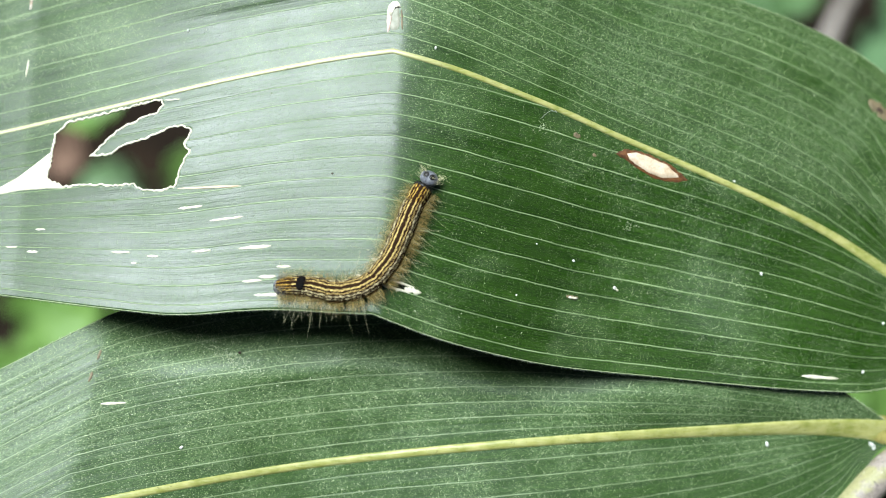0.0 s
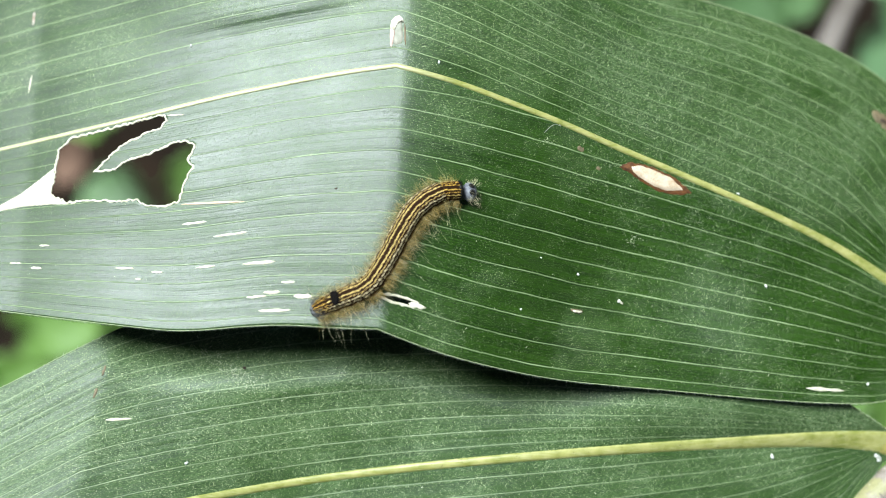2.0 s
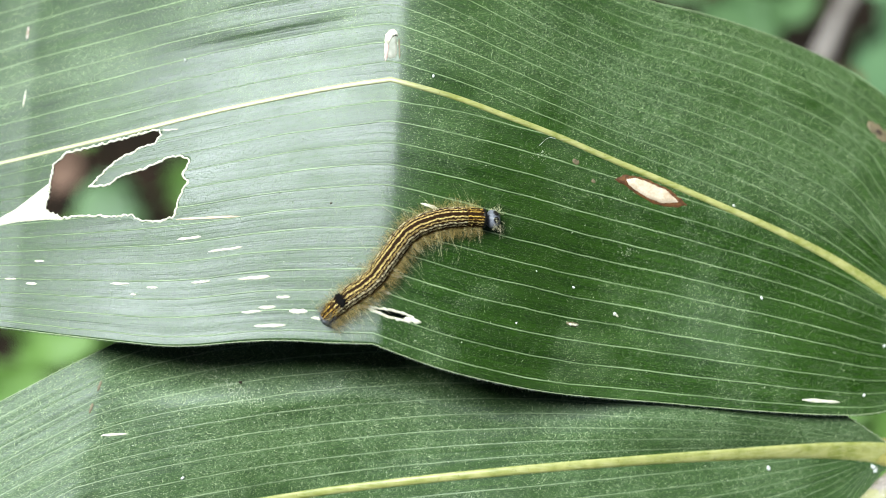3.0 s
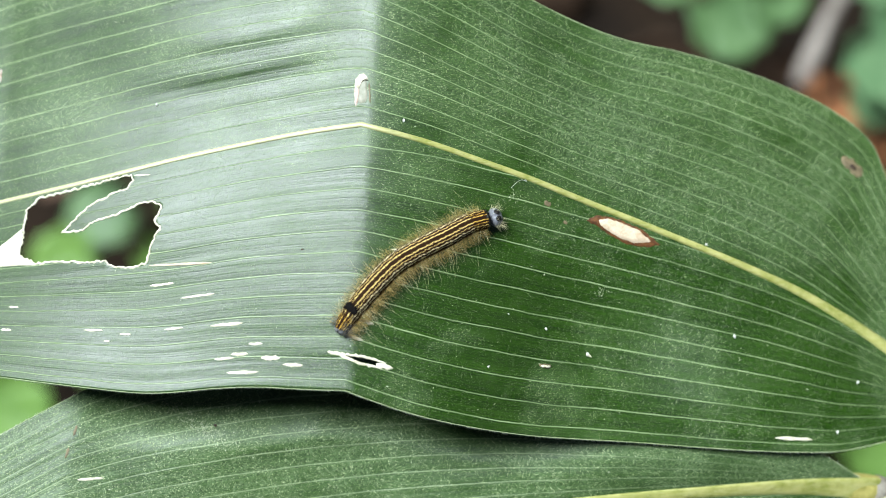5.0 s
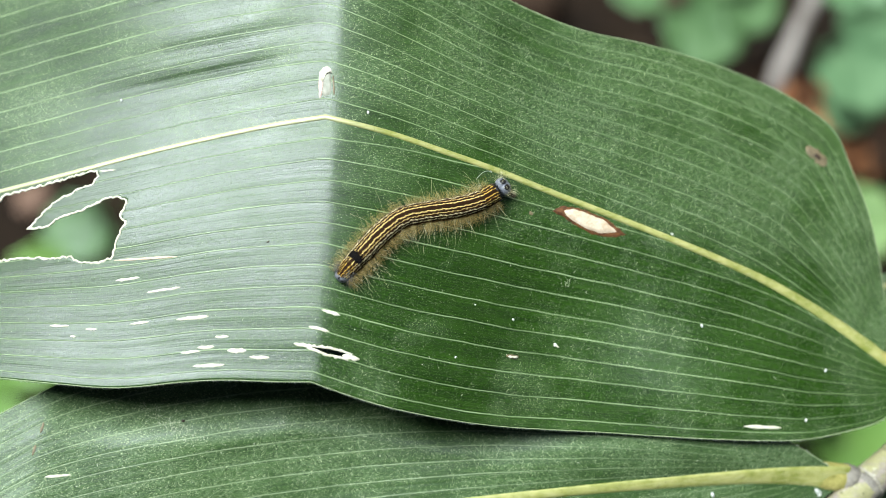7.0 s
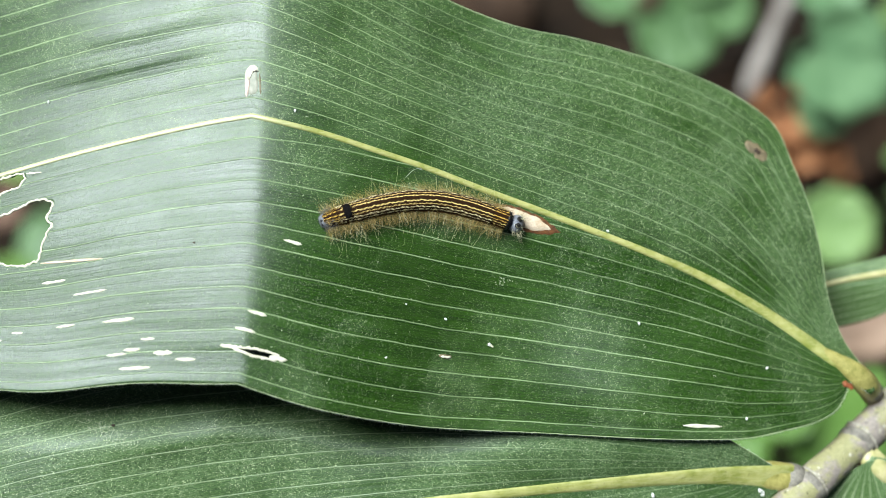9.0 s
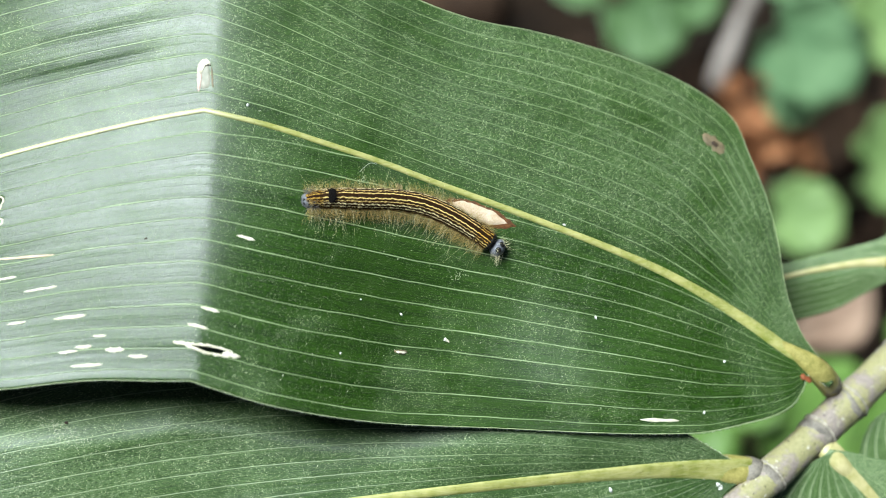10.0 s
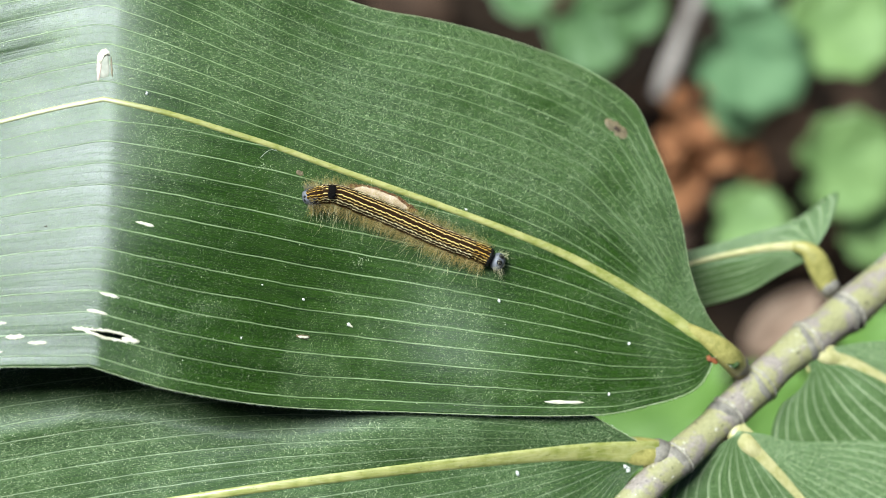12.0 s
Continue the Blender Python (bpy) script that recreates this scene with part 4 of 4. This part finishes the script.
def dead_leaf(x, y, z, size, turn, tilt, seed, material=LITTER, label="curled brown dead leaf on the soil"):
    rng = random.Random(seed)
    verts, faces, nu, nv = [], [], 12, 6
    curl = rng.uniform(0.2, 0.7)
    for i in range(nu + 1):
        u = i / nu
        w = 0.32 * math.sin(math.pi * min(1, u * 0.97 + 0.02)) ** 0.8
        for j in range(-nv, nv + 1):
            v = j / nv
            verts.append(((u - 0.5) * size, v * w * size, size * (curl * (v * w) ** 2 * 2 + 0.12 * math.sin(u * 5 + seed) + 0.02 * math.sin(v * 9 + u * 7))))
    wide = 2 * nv + 1
    for i in range(nu):
        for j in range(wide - 1):
            a = i * wide + j
            faces.append((a, a + wide, a + wide + 1, a + 1))
    ob = new("dead_leaf", mesh_of("dead_leaf", verts, faces, material))
    solid = ob.modifiers.new("thickness", "SOLIDIFY")
    solid.thickness = 0.0004
    ob.matrix_world = pose(x, y, z, tilt, rng.uniform(-20, 20), turn)
    return tagged(ob, label, "dead leaf", "leaf litter")


rng = random.Random(21)
for k in range(90):
    x, y = rng.uniform(-0.28, 0.36), rng.uniform(-0.18, 0.24)
    dead_leaf(x, y, floor_height(x, y) + 0.006, rng.uniform(0.025, 0.06), rng.uniform(0, 360), rng.uniform(-25, 25), k)


dead_leaf(0.193, -0.015, 0.075, 0.040, 40, 12, 200, LITTER_PINK, "pinkish tan dead leaf among the herbs")
dead_leaf(0.163, 0.040, 0.050, 0.034, 75, -14, 201, LITTER_BROWN, "pinkish brown dead leaf among the herbs")
dead_leaf(0.150, 0.022, 0.045, 0.030, 20, 18, 202, LITTER_BROWN, "pinkish brown dead leaf among the herbs")
dead_leaf(-0.160, 0.046, 0.050, 0.026, 60, -8, 204, LITTER_BROWN, "pinkish brown dead leaf among the herbs")


def round_leaf(size, seed, lobes=9, cup=0.22):
    """A rounded, softly toothed and cupped herb leaf whose stalk end is at the origin."""
    rng = random.Random(seed)
    verts, faces, rings, spokes = [(0, 0, 0)], [], 6, 54
    for r in range(1, rings + 1):
        f = r / rings
        for s in range(spokes):
            a = 2 * math.pi * s / spokes
            edge = 1 + 0.05 * math.cos(lobes * a + seed) * f ** 3 - 0.35 * math.exp(-((a - math.pi) / 0.22) ** 2)
            d = size * f * edge
            x, y = d * math.cos(a) * 1.05 + size * 0.55 * f, d * math.sin(a)
            verts.append((x, y, size * (cup * f * f + 0.035 * math.cos(5 * a + seed) * f + 0.03 * math.sin(11 * a) * f * f)))
    for s in range(spokes):
        faces.append((0, 1 + s, 1 + (s + 1) % spokes))
        for r in range(rings - 1):
            a, b = 1 + r * spokes + s, 1 + r * spokes + (s + 1) % spokes
            faces.append((a, a + spokes, b + spokes, b))
    return verts, faces


def herb(x, y, leaves, material, label, seed):
    """A low herb: a stalk from the soil for every leaf. leaves: x, y, z, size, turn, tilt."""
    rng = random.Random(seed)
    plant = tagged(new("herb"), label, "plant", "forest floor herbs")
    z0 = floor_height(x, y)
    plant.location = (x, y, z0)
    for k, (lx, ly, lz, size, turn, tilt) in enumerate(leaves):
        end = Vector((lx - x, ly - y, lz - z0))
        mid = Vector((end.x * 0.35 + rng.uniform(-0.004, 0.004), end.y * 0.35, end.z * 0.6))
        verts, faces = tube(curve([(0, 0, -0.004), tuple(mid), tuple(end)], 12), np.linspace(0.0013, 0.0007, 12), 8)
        part("stalk", mesh_of("stalk", verts, faces, HERB_DARK), plant)
        verts, faces = round_leaf(size, seed + k * 1.7)
        me = mesh_of("herb_leaf", verts, faces, material)
        ob = part("leaf", me, plant)
        ob.matrix_basis = Matrix.Translation(end) @ pose(0, 0, 0, rng.uniform(-12, 12), tilt, turn)
        solid = ob.modifiers.new("thickness", "SOLIDIFY")
        solid.thickness = 0.0003
    return plant


HERB_FRESH = plain("herb_green_fresh", (0.085, 0.18, 0.03), (0.16, 0.28, 0.06), 70, 0.5, 0.0003, 0.4)
HERB_LIGHT = plain("herb_green_light", (0.105, 0.185, 0.055), (0.20, 0.305, 0.105), 70, 0.5, 0.0003, 0.4)
HERB_LABEL = "low herb with rounded light green leaves"
herb(0.215, 0.035, [(0.2029, 0.0438, 0.105, 0.0205, 10, 8), (0.1664, 0.0254, 0.105, 0.0150, -10, 5), (0.2235, 0.0284, 0.090, 0.0145, -60, 10)], HERB_LIGHT, HERB_LABEL, 1)
herb(0.200, 0.110, [(0.1688, 0.0939, 0.110, 0.0215, -30, 10), (0.1706, 0.0790, 0.100, 0.0125, -70, 14), (0.175, 0.112, 0.11, 0.016, 100, 8), (0.228, 0.112, 0.11, 0.016, 10, 10)], HERB, HERB_LABEL, 2)
herb(0.230, 0.100, [(0.2001, 0.0935, 0.120, 0.0210, 20, 10)], HERB_LIGHT, HERB_LABEL, 9)
herb(0.115, 0.120, [(0.1122, 0.1105, 0.090, 0.0165, -50, 8), (0.1300, 0.1118, 0.090, 0.0125, 10, 12), (0.125, 0.122, 0.09, 0.014, 60, 8), (0.100, 0.118, 0.09, 0.013, 150, 8)], HERB_DARK, "low herb with darker rounded leaves", 3)
herb(0.165, -0.060, [(0.142, -0.052, 0.110, 0.030, 130, 6), (0.166, -0.052, 0.10, 0.026, -20, 8), (0.195, -0.060, 0.105, 0.02, -10, 8), (0.150, -0.075, 0.09, 0.018, 200, 8), (0.215, -0.030, 0.10, 0.017, 20, 8)], HERB_FRESH, "low herb with fresh green rounded leaves", 4)
herb(-0.130, 0.020, [(-0.112, 0.036, 0.05, 0.011, 20, 8), (-0.118, 0.010, 0.06, 0.011, -40, 8), (-0.138, 0.058, 0.09, 0.013, 130, 8), (-0.140, 0.010, 0.085, 0.014, 200, 8)], HERB_FRESH, "low herb with fresh green rounded leaves", 5)
herb(-0.170, -0.030, [(-0.160, -0.022, 0.10, 0.018, 20, 8), (-0.172, -0.045, 0.11, 0.018, -40, 8), (-0.135, -0.030, 0.09, 0.015, -10, 8), (-0.190, -0.02, 0.09, 0.015, 160, 8)], HERB_FRESH, HERB_LABEL, 6)
herb(-0.105, 0.045, [(-0.132, 0.030, 0.05, 0.015, 200, 8), (-0.098, 0.030, 0.045, 0.013, -60, 8)], HERB_DARK, "low herb with darker rounded leaves", 8)
herb(0.065, -0.06, [(0.08, -0.05, 0.09, 0.016, 20, 8), (0.05, -0.07, 0.09, 0.016, 200, 8)], HERB_DARK, "low herb with darker rounded leaves", 7)

# grey twig leaning among the herbs
twig_axis = curve([(0.150, 0.050, 0.035), (0.1440, 0.0735, 0.090), (0.1500, 0.089, 0.093), (0.1590, 0.110, 0.097), (0.180, 0.15, 0.105), (0.20, 0.21, 0.085), (0.21, 0.26, 0.0)], 40)
verts, faces = tube(twig_axis[8:], [0.0035 + 0.0005 * math.sin(k * 1.3) for k in range(32)], 12)
tagged(new("twig", mesh_of("twig", verts, faces, BARK)), "grey weathered dead twig leaning among the herbs", "twig")


# rust-brown dead frond, a clump of curled lobes
frond = tagged(new("dead_frond"), "rust-brown curled dead fern frond on the litter", "dead frond")
frond.location = (0.166, 0.066, 0.065)
rng = random.Random(8)
for k in range(16):
    verts, faces = round_leaf(rng.uniform(0.006, 0.010), k, 7, 0.55)
    ob = part("lobe", mesh_of("lobe", verts, faces, FERN_RUST), frond)
    ob.matrix_basis = pose(rng.uniform(-0.015, 0.012), rng.uniform(-0.02, 0.016), rng.uniform(0, 0.02), rng.uniform(-50, 50), rng.uniform(-50, 50), rng.uniform(0, 360))
verts, faces = tube(curve([(0.02, 0.03, -0.062), (0.006, 0.008, -0.01), (-0.004, -0.006, 0.008), (-0.012, -0.024, 0.004)], 20), np.linspace(0.0016, 0.0009, 20), 8)
part("stalk", mesh_of("frond_stalk", verts, faces, FERN_RUST), frond)

# a shed bristle caught on the leaf
shed = curve([(0.0188, 0.0262), (0.0203, 0.0276), (0.0212, 0.0279), (0.0221, 0.0276), (0.0214, 0.0284)], 30)
verts, faces = tube(np.c_[shed, leaf_height(shed[:, 0], shed[:, 1]) + 0.00018], [0.00004] * 30, 5)
tagged(new("shed_bristle", mesh_of("shed_bristle", verts, faces, EDGE_HAIR)), "pale curled shed bristle lying on the leaf", "hair")

# ---- caterpillar: rigid rings that follow one another ----
RINGS = 13
BODY = 0.0385
caterpillar = tagged(new("caterpillar"), "hairy black caterpillar with yellow stripes and a blue-grey head", "caterpillar")


def ring_mesh(name, length, r0, r1, r2, material, seed):
    """A barrel that bulges in the middle, flattened below, with small warts."""
    rng = random.Random(seed)
    verts, faces, nl, ns = [], [], 10, 28
    for i in range(nl + 1):
        f = i / nl
        r = (1 - f) * (1 - 2 * f) * r0 + 4 * f * (1 - f) * r1 + f * (2 * f - 1) * r2
        if i in (0, nl):
            r *= 0.8
        for s in range(ns):
            a = 2 * math.pi * s / ns
            wart = 1 + 0.05 * math.cos(8 * a) * math.sin(math.pi * f) ** 2 + rng.uniform(-0.012, 0.012)
            z = math.cos(a) * r * wart
            verts.append(((f - 0.5) * length, math.sin(a) * r * wart * 1.04, z if z > 0 else z * 0.85))
    for i in range(nl):
        for s in range(ns):
            a, b = i * ns + s, i * ns + (s + 1) % ns
            faces.append((a, a + ns, b + ns, b))
    faces.append(tuple(range(ns)))
    faces.append(tuple(nl * ns + s for s in range(ns - 1, -1, -1)))
    return mesh_of(name, verts, faces, material)


def hairs(name, count, radius, length, material, seed, low, high, reach, lean=0.0, thin=0.000035, droop=0.22):
    """Fine tapering bristles that stand out round a ring and bend over; low..high: angle from the back downwards on both sides."""
    rng = random.Random(seed)
    verts, faces = [], []
    for _ in range(count):
        a = rng.uniform(low, high) * rng.choice((-1, 1))
        x = rng.uniform(-0.5, 0.5) * length
        out = Vector((0, math.sin(a), math.cos(a)))
        root = Vector((x, 0, 0)) + out * radius * 0.95
        way = (out + Vector((rng.gauss(lean, 0.28), rng.gauss(0, 0.22), rng.gauss(0.05, 0.2)))).normalized()
        long = reach * rng.uniform(0.35, 1.0) * (1.35 if rng.random() < 0.12 else 1.0)
        side = way.cross(Vector((0.3, 0.5, 0.8))).normalized()
        up = way.cross(side)
        bend = Vector((rng.uniform(-0.28, 0.28), 0, -droop * rng.uniform(0.5, 1.4))) * long
        n = len(verts)
        for f, w in ((0.0, 1.0), (0.4, 0.85), (0.75, 0.6)):
            c = root + way * long * f + bend * f * f
            verts += [c + side * thin * w, c - side * thin * 0.5 * w + up * thin * 0.87 * w, c - side * thin * 0.5 * w - up * thin * 0.87 * w]
        verts.append(root + way * long + bend)
        for s in range(3):
            t = (s + 1) % 3
            faces += [(n + s, n + t, n + 3 + t, n + 3 + s), (n + 3 + s, n + 3 + t, n + 6 + t, n + 6 + s), (n + 6 + s, n + 6 + t, n + 9)]
    return mesh_of(name, verts, faces, material)


def head_parts(ob):
    for s in (-1, 1):
        bm = bmesh.new()
        bmesh.ops.create_uvsphere(bm, u_segments=14, v_segments=8, radius=0.00060)
        for v in bm.verts:
            v.co.z *= 0.28
        bmesh.ops.transform(bm, matrix=pose(-0.00018, s * 0.00070, 0.00154, -s * 24, 4, 0), verts=bm.verts)
        part("head_spot", bm_mesh(bm, "head_spot", BLACK), ob, "black spot on the head")
    part("jaws", ring_mesh("jaws", 0.0007, 0.0006, 0.0007, 0.0003, BLACK, 77), ob, "dark mouthparts").matrix_basis = pose(0.00100, 0, -0.0008, 0, 25, 0)


STEP = BODY / (RINGS - 1)
rings = []
for k in range(RINGS):
    taper = (0.80, 0.92, 0.98, 1, 1, 1, 1, 1, 1, 1, 0.97, 0.9, 0.8)[k]
    r = 0.00210 * taper
    if k == RINGS - 1:
        bm = bmesh.new()
        bmesh.ops.create_uvsphere(bm, u_segments=28, v_segments=18, radius=0.00178)
        for v in bm.verts:
            v.co.x = v.co.x * 0.84 - 0.0003
            v.co.y *= 1.06
            v.co.z *= 0.95
            v.co.z -= 0.0002 * math.exp(-(v.co.y / 0.00022) ** 2) * (v.co.z > 0)
        ob = part("head", bm_mesh(bm, "head", HEAD_BLUE), caterpillar, "blue-grey head capsule")
        head_parts(ob)
        part("tuft", hairs("tuft_dark", 10, 0.0012, 0.0008, VELVET, 301, 0.5, 1.2, 0.0034, 0.5, 0.00002), ob, "dark hair tuft beside the head", "stuff")
        part("bristles", hairs("bristles_head", 130, 0.0016, 0.0020, BRISTLE_PALE, 300, 0.3, 2.1, 0.0024, 0.6, 0.000012), ob, "pale fine bristles", "stuff")
    else:
        material = STRIPES_ORANGE if k in (0, 11) else STRIPES
        ob = part("tail" if k == 0 else "body_ring", ring_mesh("body_ring", STEP * 1.28, r * (0.55 if k == 0 else 0.98), r * 1.03, r * 0.98, material, k), caterpillar, "orange-tinged ring" if k == 11 else "")
        part("bristles", hairs("bristles", 270, r, STEP, BRISTLE, 100 + k, 1.42, 2.1, 0.0032, 0.0, 0.000011, 0.35), ob, "golden-brown side bristles", "stuff")
        part("bristles", hairs("bristles_back", 14, r, STEP, BRISTLE, 200 + k, 0.5, 1.35, 0.0022, 0.0, 0.000013), ob, "fine bristles on the back", "stuff")
        part("long_bristles", hairs("bristles_long", 13, r, STEP, BRISTLE_PALE, 250 + k, 1.35, 2.0, 0.0072, 0.0, 0.000018, 0.42), ob, "long pale bristles", "stuff")
        if k == 0:
            part("tail_tuft", hairs("tail_tuft", 220, 0.0011, 0.0022, TAIL_HAIR, 402, 0.4, 1.9, 0.0026, -0.8, 0.00002), ob, "grey hairs round the tail end", "stuff")
            part("tail_end", ring_mesh("tail_end", 0.0018, 0.0008, 0.00145, 0.00135, TAIL_GREY, 50), ob, "pale grey tail end with black spots").matrix_basis = pose(-0.0015, 0, -0.0003)
        if k == 1:
            bm = bmesh.new()
            bmesh.ops.create_uvsphere(bm, u_segments=18, v_segments=12, radius=0.00125)
            for v in bm.verts:
                v.co = Vector((v.co.x * 0.82, v.co.y * 1.1, v.co.z * 0.42)) * random.Random(v.index).uniform(0.78, 1.2)
            bmesh.ops.translate(bm, verts=bm.verts, vec=(0, 0, r * 0.86))
            part("hump", bm_mesh(bm, "hump", VELVET), ob, "velvety black hump")
            part("tuft", hairs("tuft", 130, r, 0.0018, VELVET, 400, 0.0, 0.7, 0.0014, 0.0, 0.00003), ob, "short black tuft on the hump", "stuff")
        if k == 11:
            part("collar", ring_mesh("collar", 0.0010, r * 0.9, r * 1.0, r * 0.85, BLACK, 51), ob, "black collar behind the head").matrix_basis = pose(STEP * 0.56, 0, 0)
            part("tuft", hairs("collar_tuft", 70, r * 0.95, 0.0010, VELVET, 401, 0.15, 1.1, 0.0011, 0.2, 0.00003), ob, "short black tufts behind the head", "stuff").matrix_basis = pose(STEP * 0.56, 0, 0)
    rings.append(ob)

# seconds, then the line of the back from tail to head
CRAWL = [
    (0, -0.0321, -0.0079, -0.0261, -0.0079, -0.0202, -0.0088, -0.0144, -0.0072, -0.0106, -0.0028, -0.0082, 0.0027, -0.0060, 0.0083, -0.0031, 0.0135),
    (0.5, -0.0321, -0.0077, -0.0262, -0.0074, -0.0202, -0.0081, -0.0146, -0.0062, -0.0106, -0.0017, -0.0081, 0.0037, -0.0061, 0.0094, -0.0045, 0.0152),
    (1, -0.0291, -0.0085, -0.0234, -0.0080, -0.0176, -0.0073, -0.0129, -0.0039, -0.0100, 0.0011, -0.0079, 0.0065, -0.0060, 0.0120, -0.0046, 0.0176),
    (1.5, -0.0279, -0.0091, -0.0222, -0.0082, -0.0166, -0.0068, -0.0128, -0.0024, -0.0100, 0.0027, -0.0074, 0.0080, -0.0047, 0.0131, -0.0005, 0.0167),
    (2, -0.0257, -0.0094, -0.0205, -0.0072, -0.0153, -0.0046, -0.0120, 0.0003, -0.0094, 0.0055, -0.0063, 0.0104, -0.0016, 0.0135, 0.0040, 0.0138),
    (2.5, -0.0247, -0.0094, -0.0200, -0.0060, -0.0148, -0.0031, -0.0113, 0.0017, -0.0081, 0.0067, -0.0035, 0.0104, 0.0023, 0.0106, 0.0080, 0.0096),
    (3, -0.0229, -0.0082, -0.0185, -0.0044, -0.0138, -0.0009, -0.0104, 0.0038, -0.0068, 0.0084, -0.0016, 0.0108, 0.0040, 0.0115, 0.0096, 0.0113),
    (5, -0.0144, -0.0012, -0.0112, 0.0033, -0.0076, 0.0076, -0.0037, 0.0114, 0.0010, 0.0142, 0.0058, 0.0166, 0.0106, 0.0191, 0.0157, 0.0204),
    (5.5, -0.0140, -0.0009, -0.0107, 0.0039, -0.0066, 0.0080, -0.0029, 0.0124, 0.0017, 0.0155, 0.0069, 0.0177, 0.0123, 0.0192, 0.0176, 0.0186),
    (6, -0.0113, 0.0030, -0.0075, 0.0072, -0.0038, 0.0115, 0.0004, 0.0152, 0.0054, 0.0176, 0.0108, 0.0187, 0.0162, 0.0192, 0.0215, 0.0182),
    (6.5, -0.0098, 0.0047, -0.0060, 0.0087, -0.0023, 0.0128, 0.0017, 0.0164, 0.0067, 0.0186, 0.0119, 0.0196, 0.0173, 0.0200, 0.0226, 0.0205),
    (7, -0.0078, 0.0072, -0.0040, 0.0112, -0.0002, 0.0152, 0.0041, 0.0184, 0.0093, 0.0196, 0.0146, 0.0204, 0.0197, 0.0219, 0.0243, 0.0247),
    (9, 0.0029, 0.0177, 0.0083, 0.0192, 0.0136, 0.0205, 0.0190, 0.0213, 0.0245, 0.0213, 0.0299, 0.0203, 0.0353, 0.0186, 0.0406, 0.0166),
    (9.5, 0.0073, 0.0197, 0.0125, 0.0210, 0.0180, 0.0207, 0.0236, 0.0206, 0.0291, 0.0201, 0.0344, 0.0184, 0.0396, 0.0159, 0.0442, 0.0125),
    (10, 0.0084, 0.0207, 0.0140, 0.0209, 0.0196, 0.0207, 0.0253, 0.0205, 0.0308, 0.0195, 0.0361, 0.0172, 0.0410, 0.0141, 0.0456, 0.0105),
    (10.5, 0.0124, 0.0205, 0.0180, 0.0208, 0.0238, 0.0208, 0.0295, 0.0204, 0.0348, 0.0181, 0.0399, 0.0151, 0.0452, 0.0125, 0.0510, 0.0108),
    (11, 0.0171, 0.0203, 0.0226, 0.0203, 0.0281, 0.0195, 0.0336, 0.0183, 0.0389, 0.0160, 0.0441, 0.0135, 0.0495, 0.0114, 0.0551, 0.0099),
    (11.5, 0.0219, 0.0195, 0.0274, 0.0198, 0.0328, 0.0183, 0.0382, 0.0164, 0.0434, 0.0140, 0.0486, 0.0114, 0.0538, 0.0088, 0.0582, 0.0051),
    (12, 0.0274, 0.0183, 0.0330, 0.0186, 0.0384, 0.0165, 0.0438, 0.0141, 0.0491, 0.0115, 0.0544, 0.0089, 0.0599, 0.0065, 0.0652, 0.0039),
]


def ring_poses(spine):
    """Where every ring stands when the back runs along these plan points."""
    line = curve([spine[k:k + 2] for k in range(0, len(spine), 2)], 145)
    out = []
    for k in range(RINGS):
        i = round(6 + k * 11.25)
        x, y = line[i]
        d = line[min(i + 5, 144)] - line[max(i - 5, 0)]
        d = d / np.linalg.norm(d)
        e = 0.002
        slope = [float(leaf_height(x + a, y + b) - leaf_height(x - a, y - b)) / (2 * e) for a, b in ((e, 0), (0, e))]
        up = Vector((-slope[0], -slope[1], 1)).normalized()
        ahead = Vector((d[0], d[1], slope[0] * d[0] + slope[1] * d[1])).normalized()
        side = up.cross(ahead).normalized()
        up = (ahead.cross(side) + side * 0.26).normalized()
        side = up.cross(ahead)
        m = Matrix((ahead, side, up)).transposed().to_4x4()
        lift = 0.0018 if k < RINGS - 1 else 0.0015
        m.translation = Vector((x, y, float(leaf_height(x, y)) + lift)) + ahead * (0.0010 if k == RINGS - 1 else 0)
        out.append(m)
    return out


def motions():
    shapes = [(t, ring_poses(spine)) for t, *spine in CRAWL]
    for k, ob in enumerate(rings):
        walk(ob, [(t, poses[k]) for t, poses in shapes])


motions()
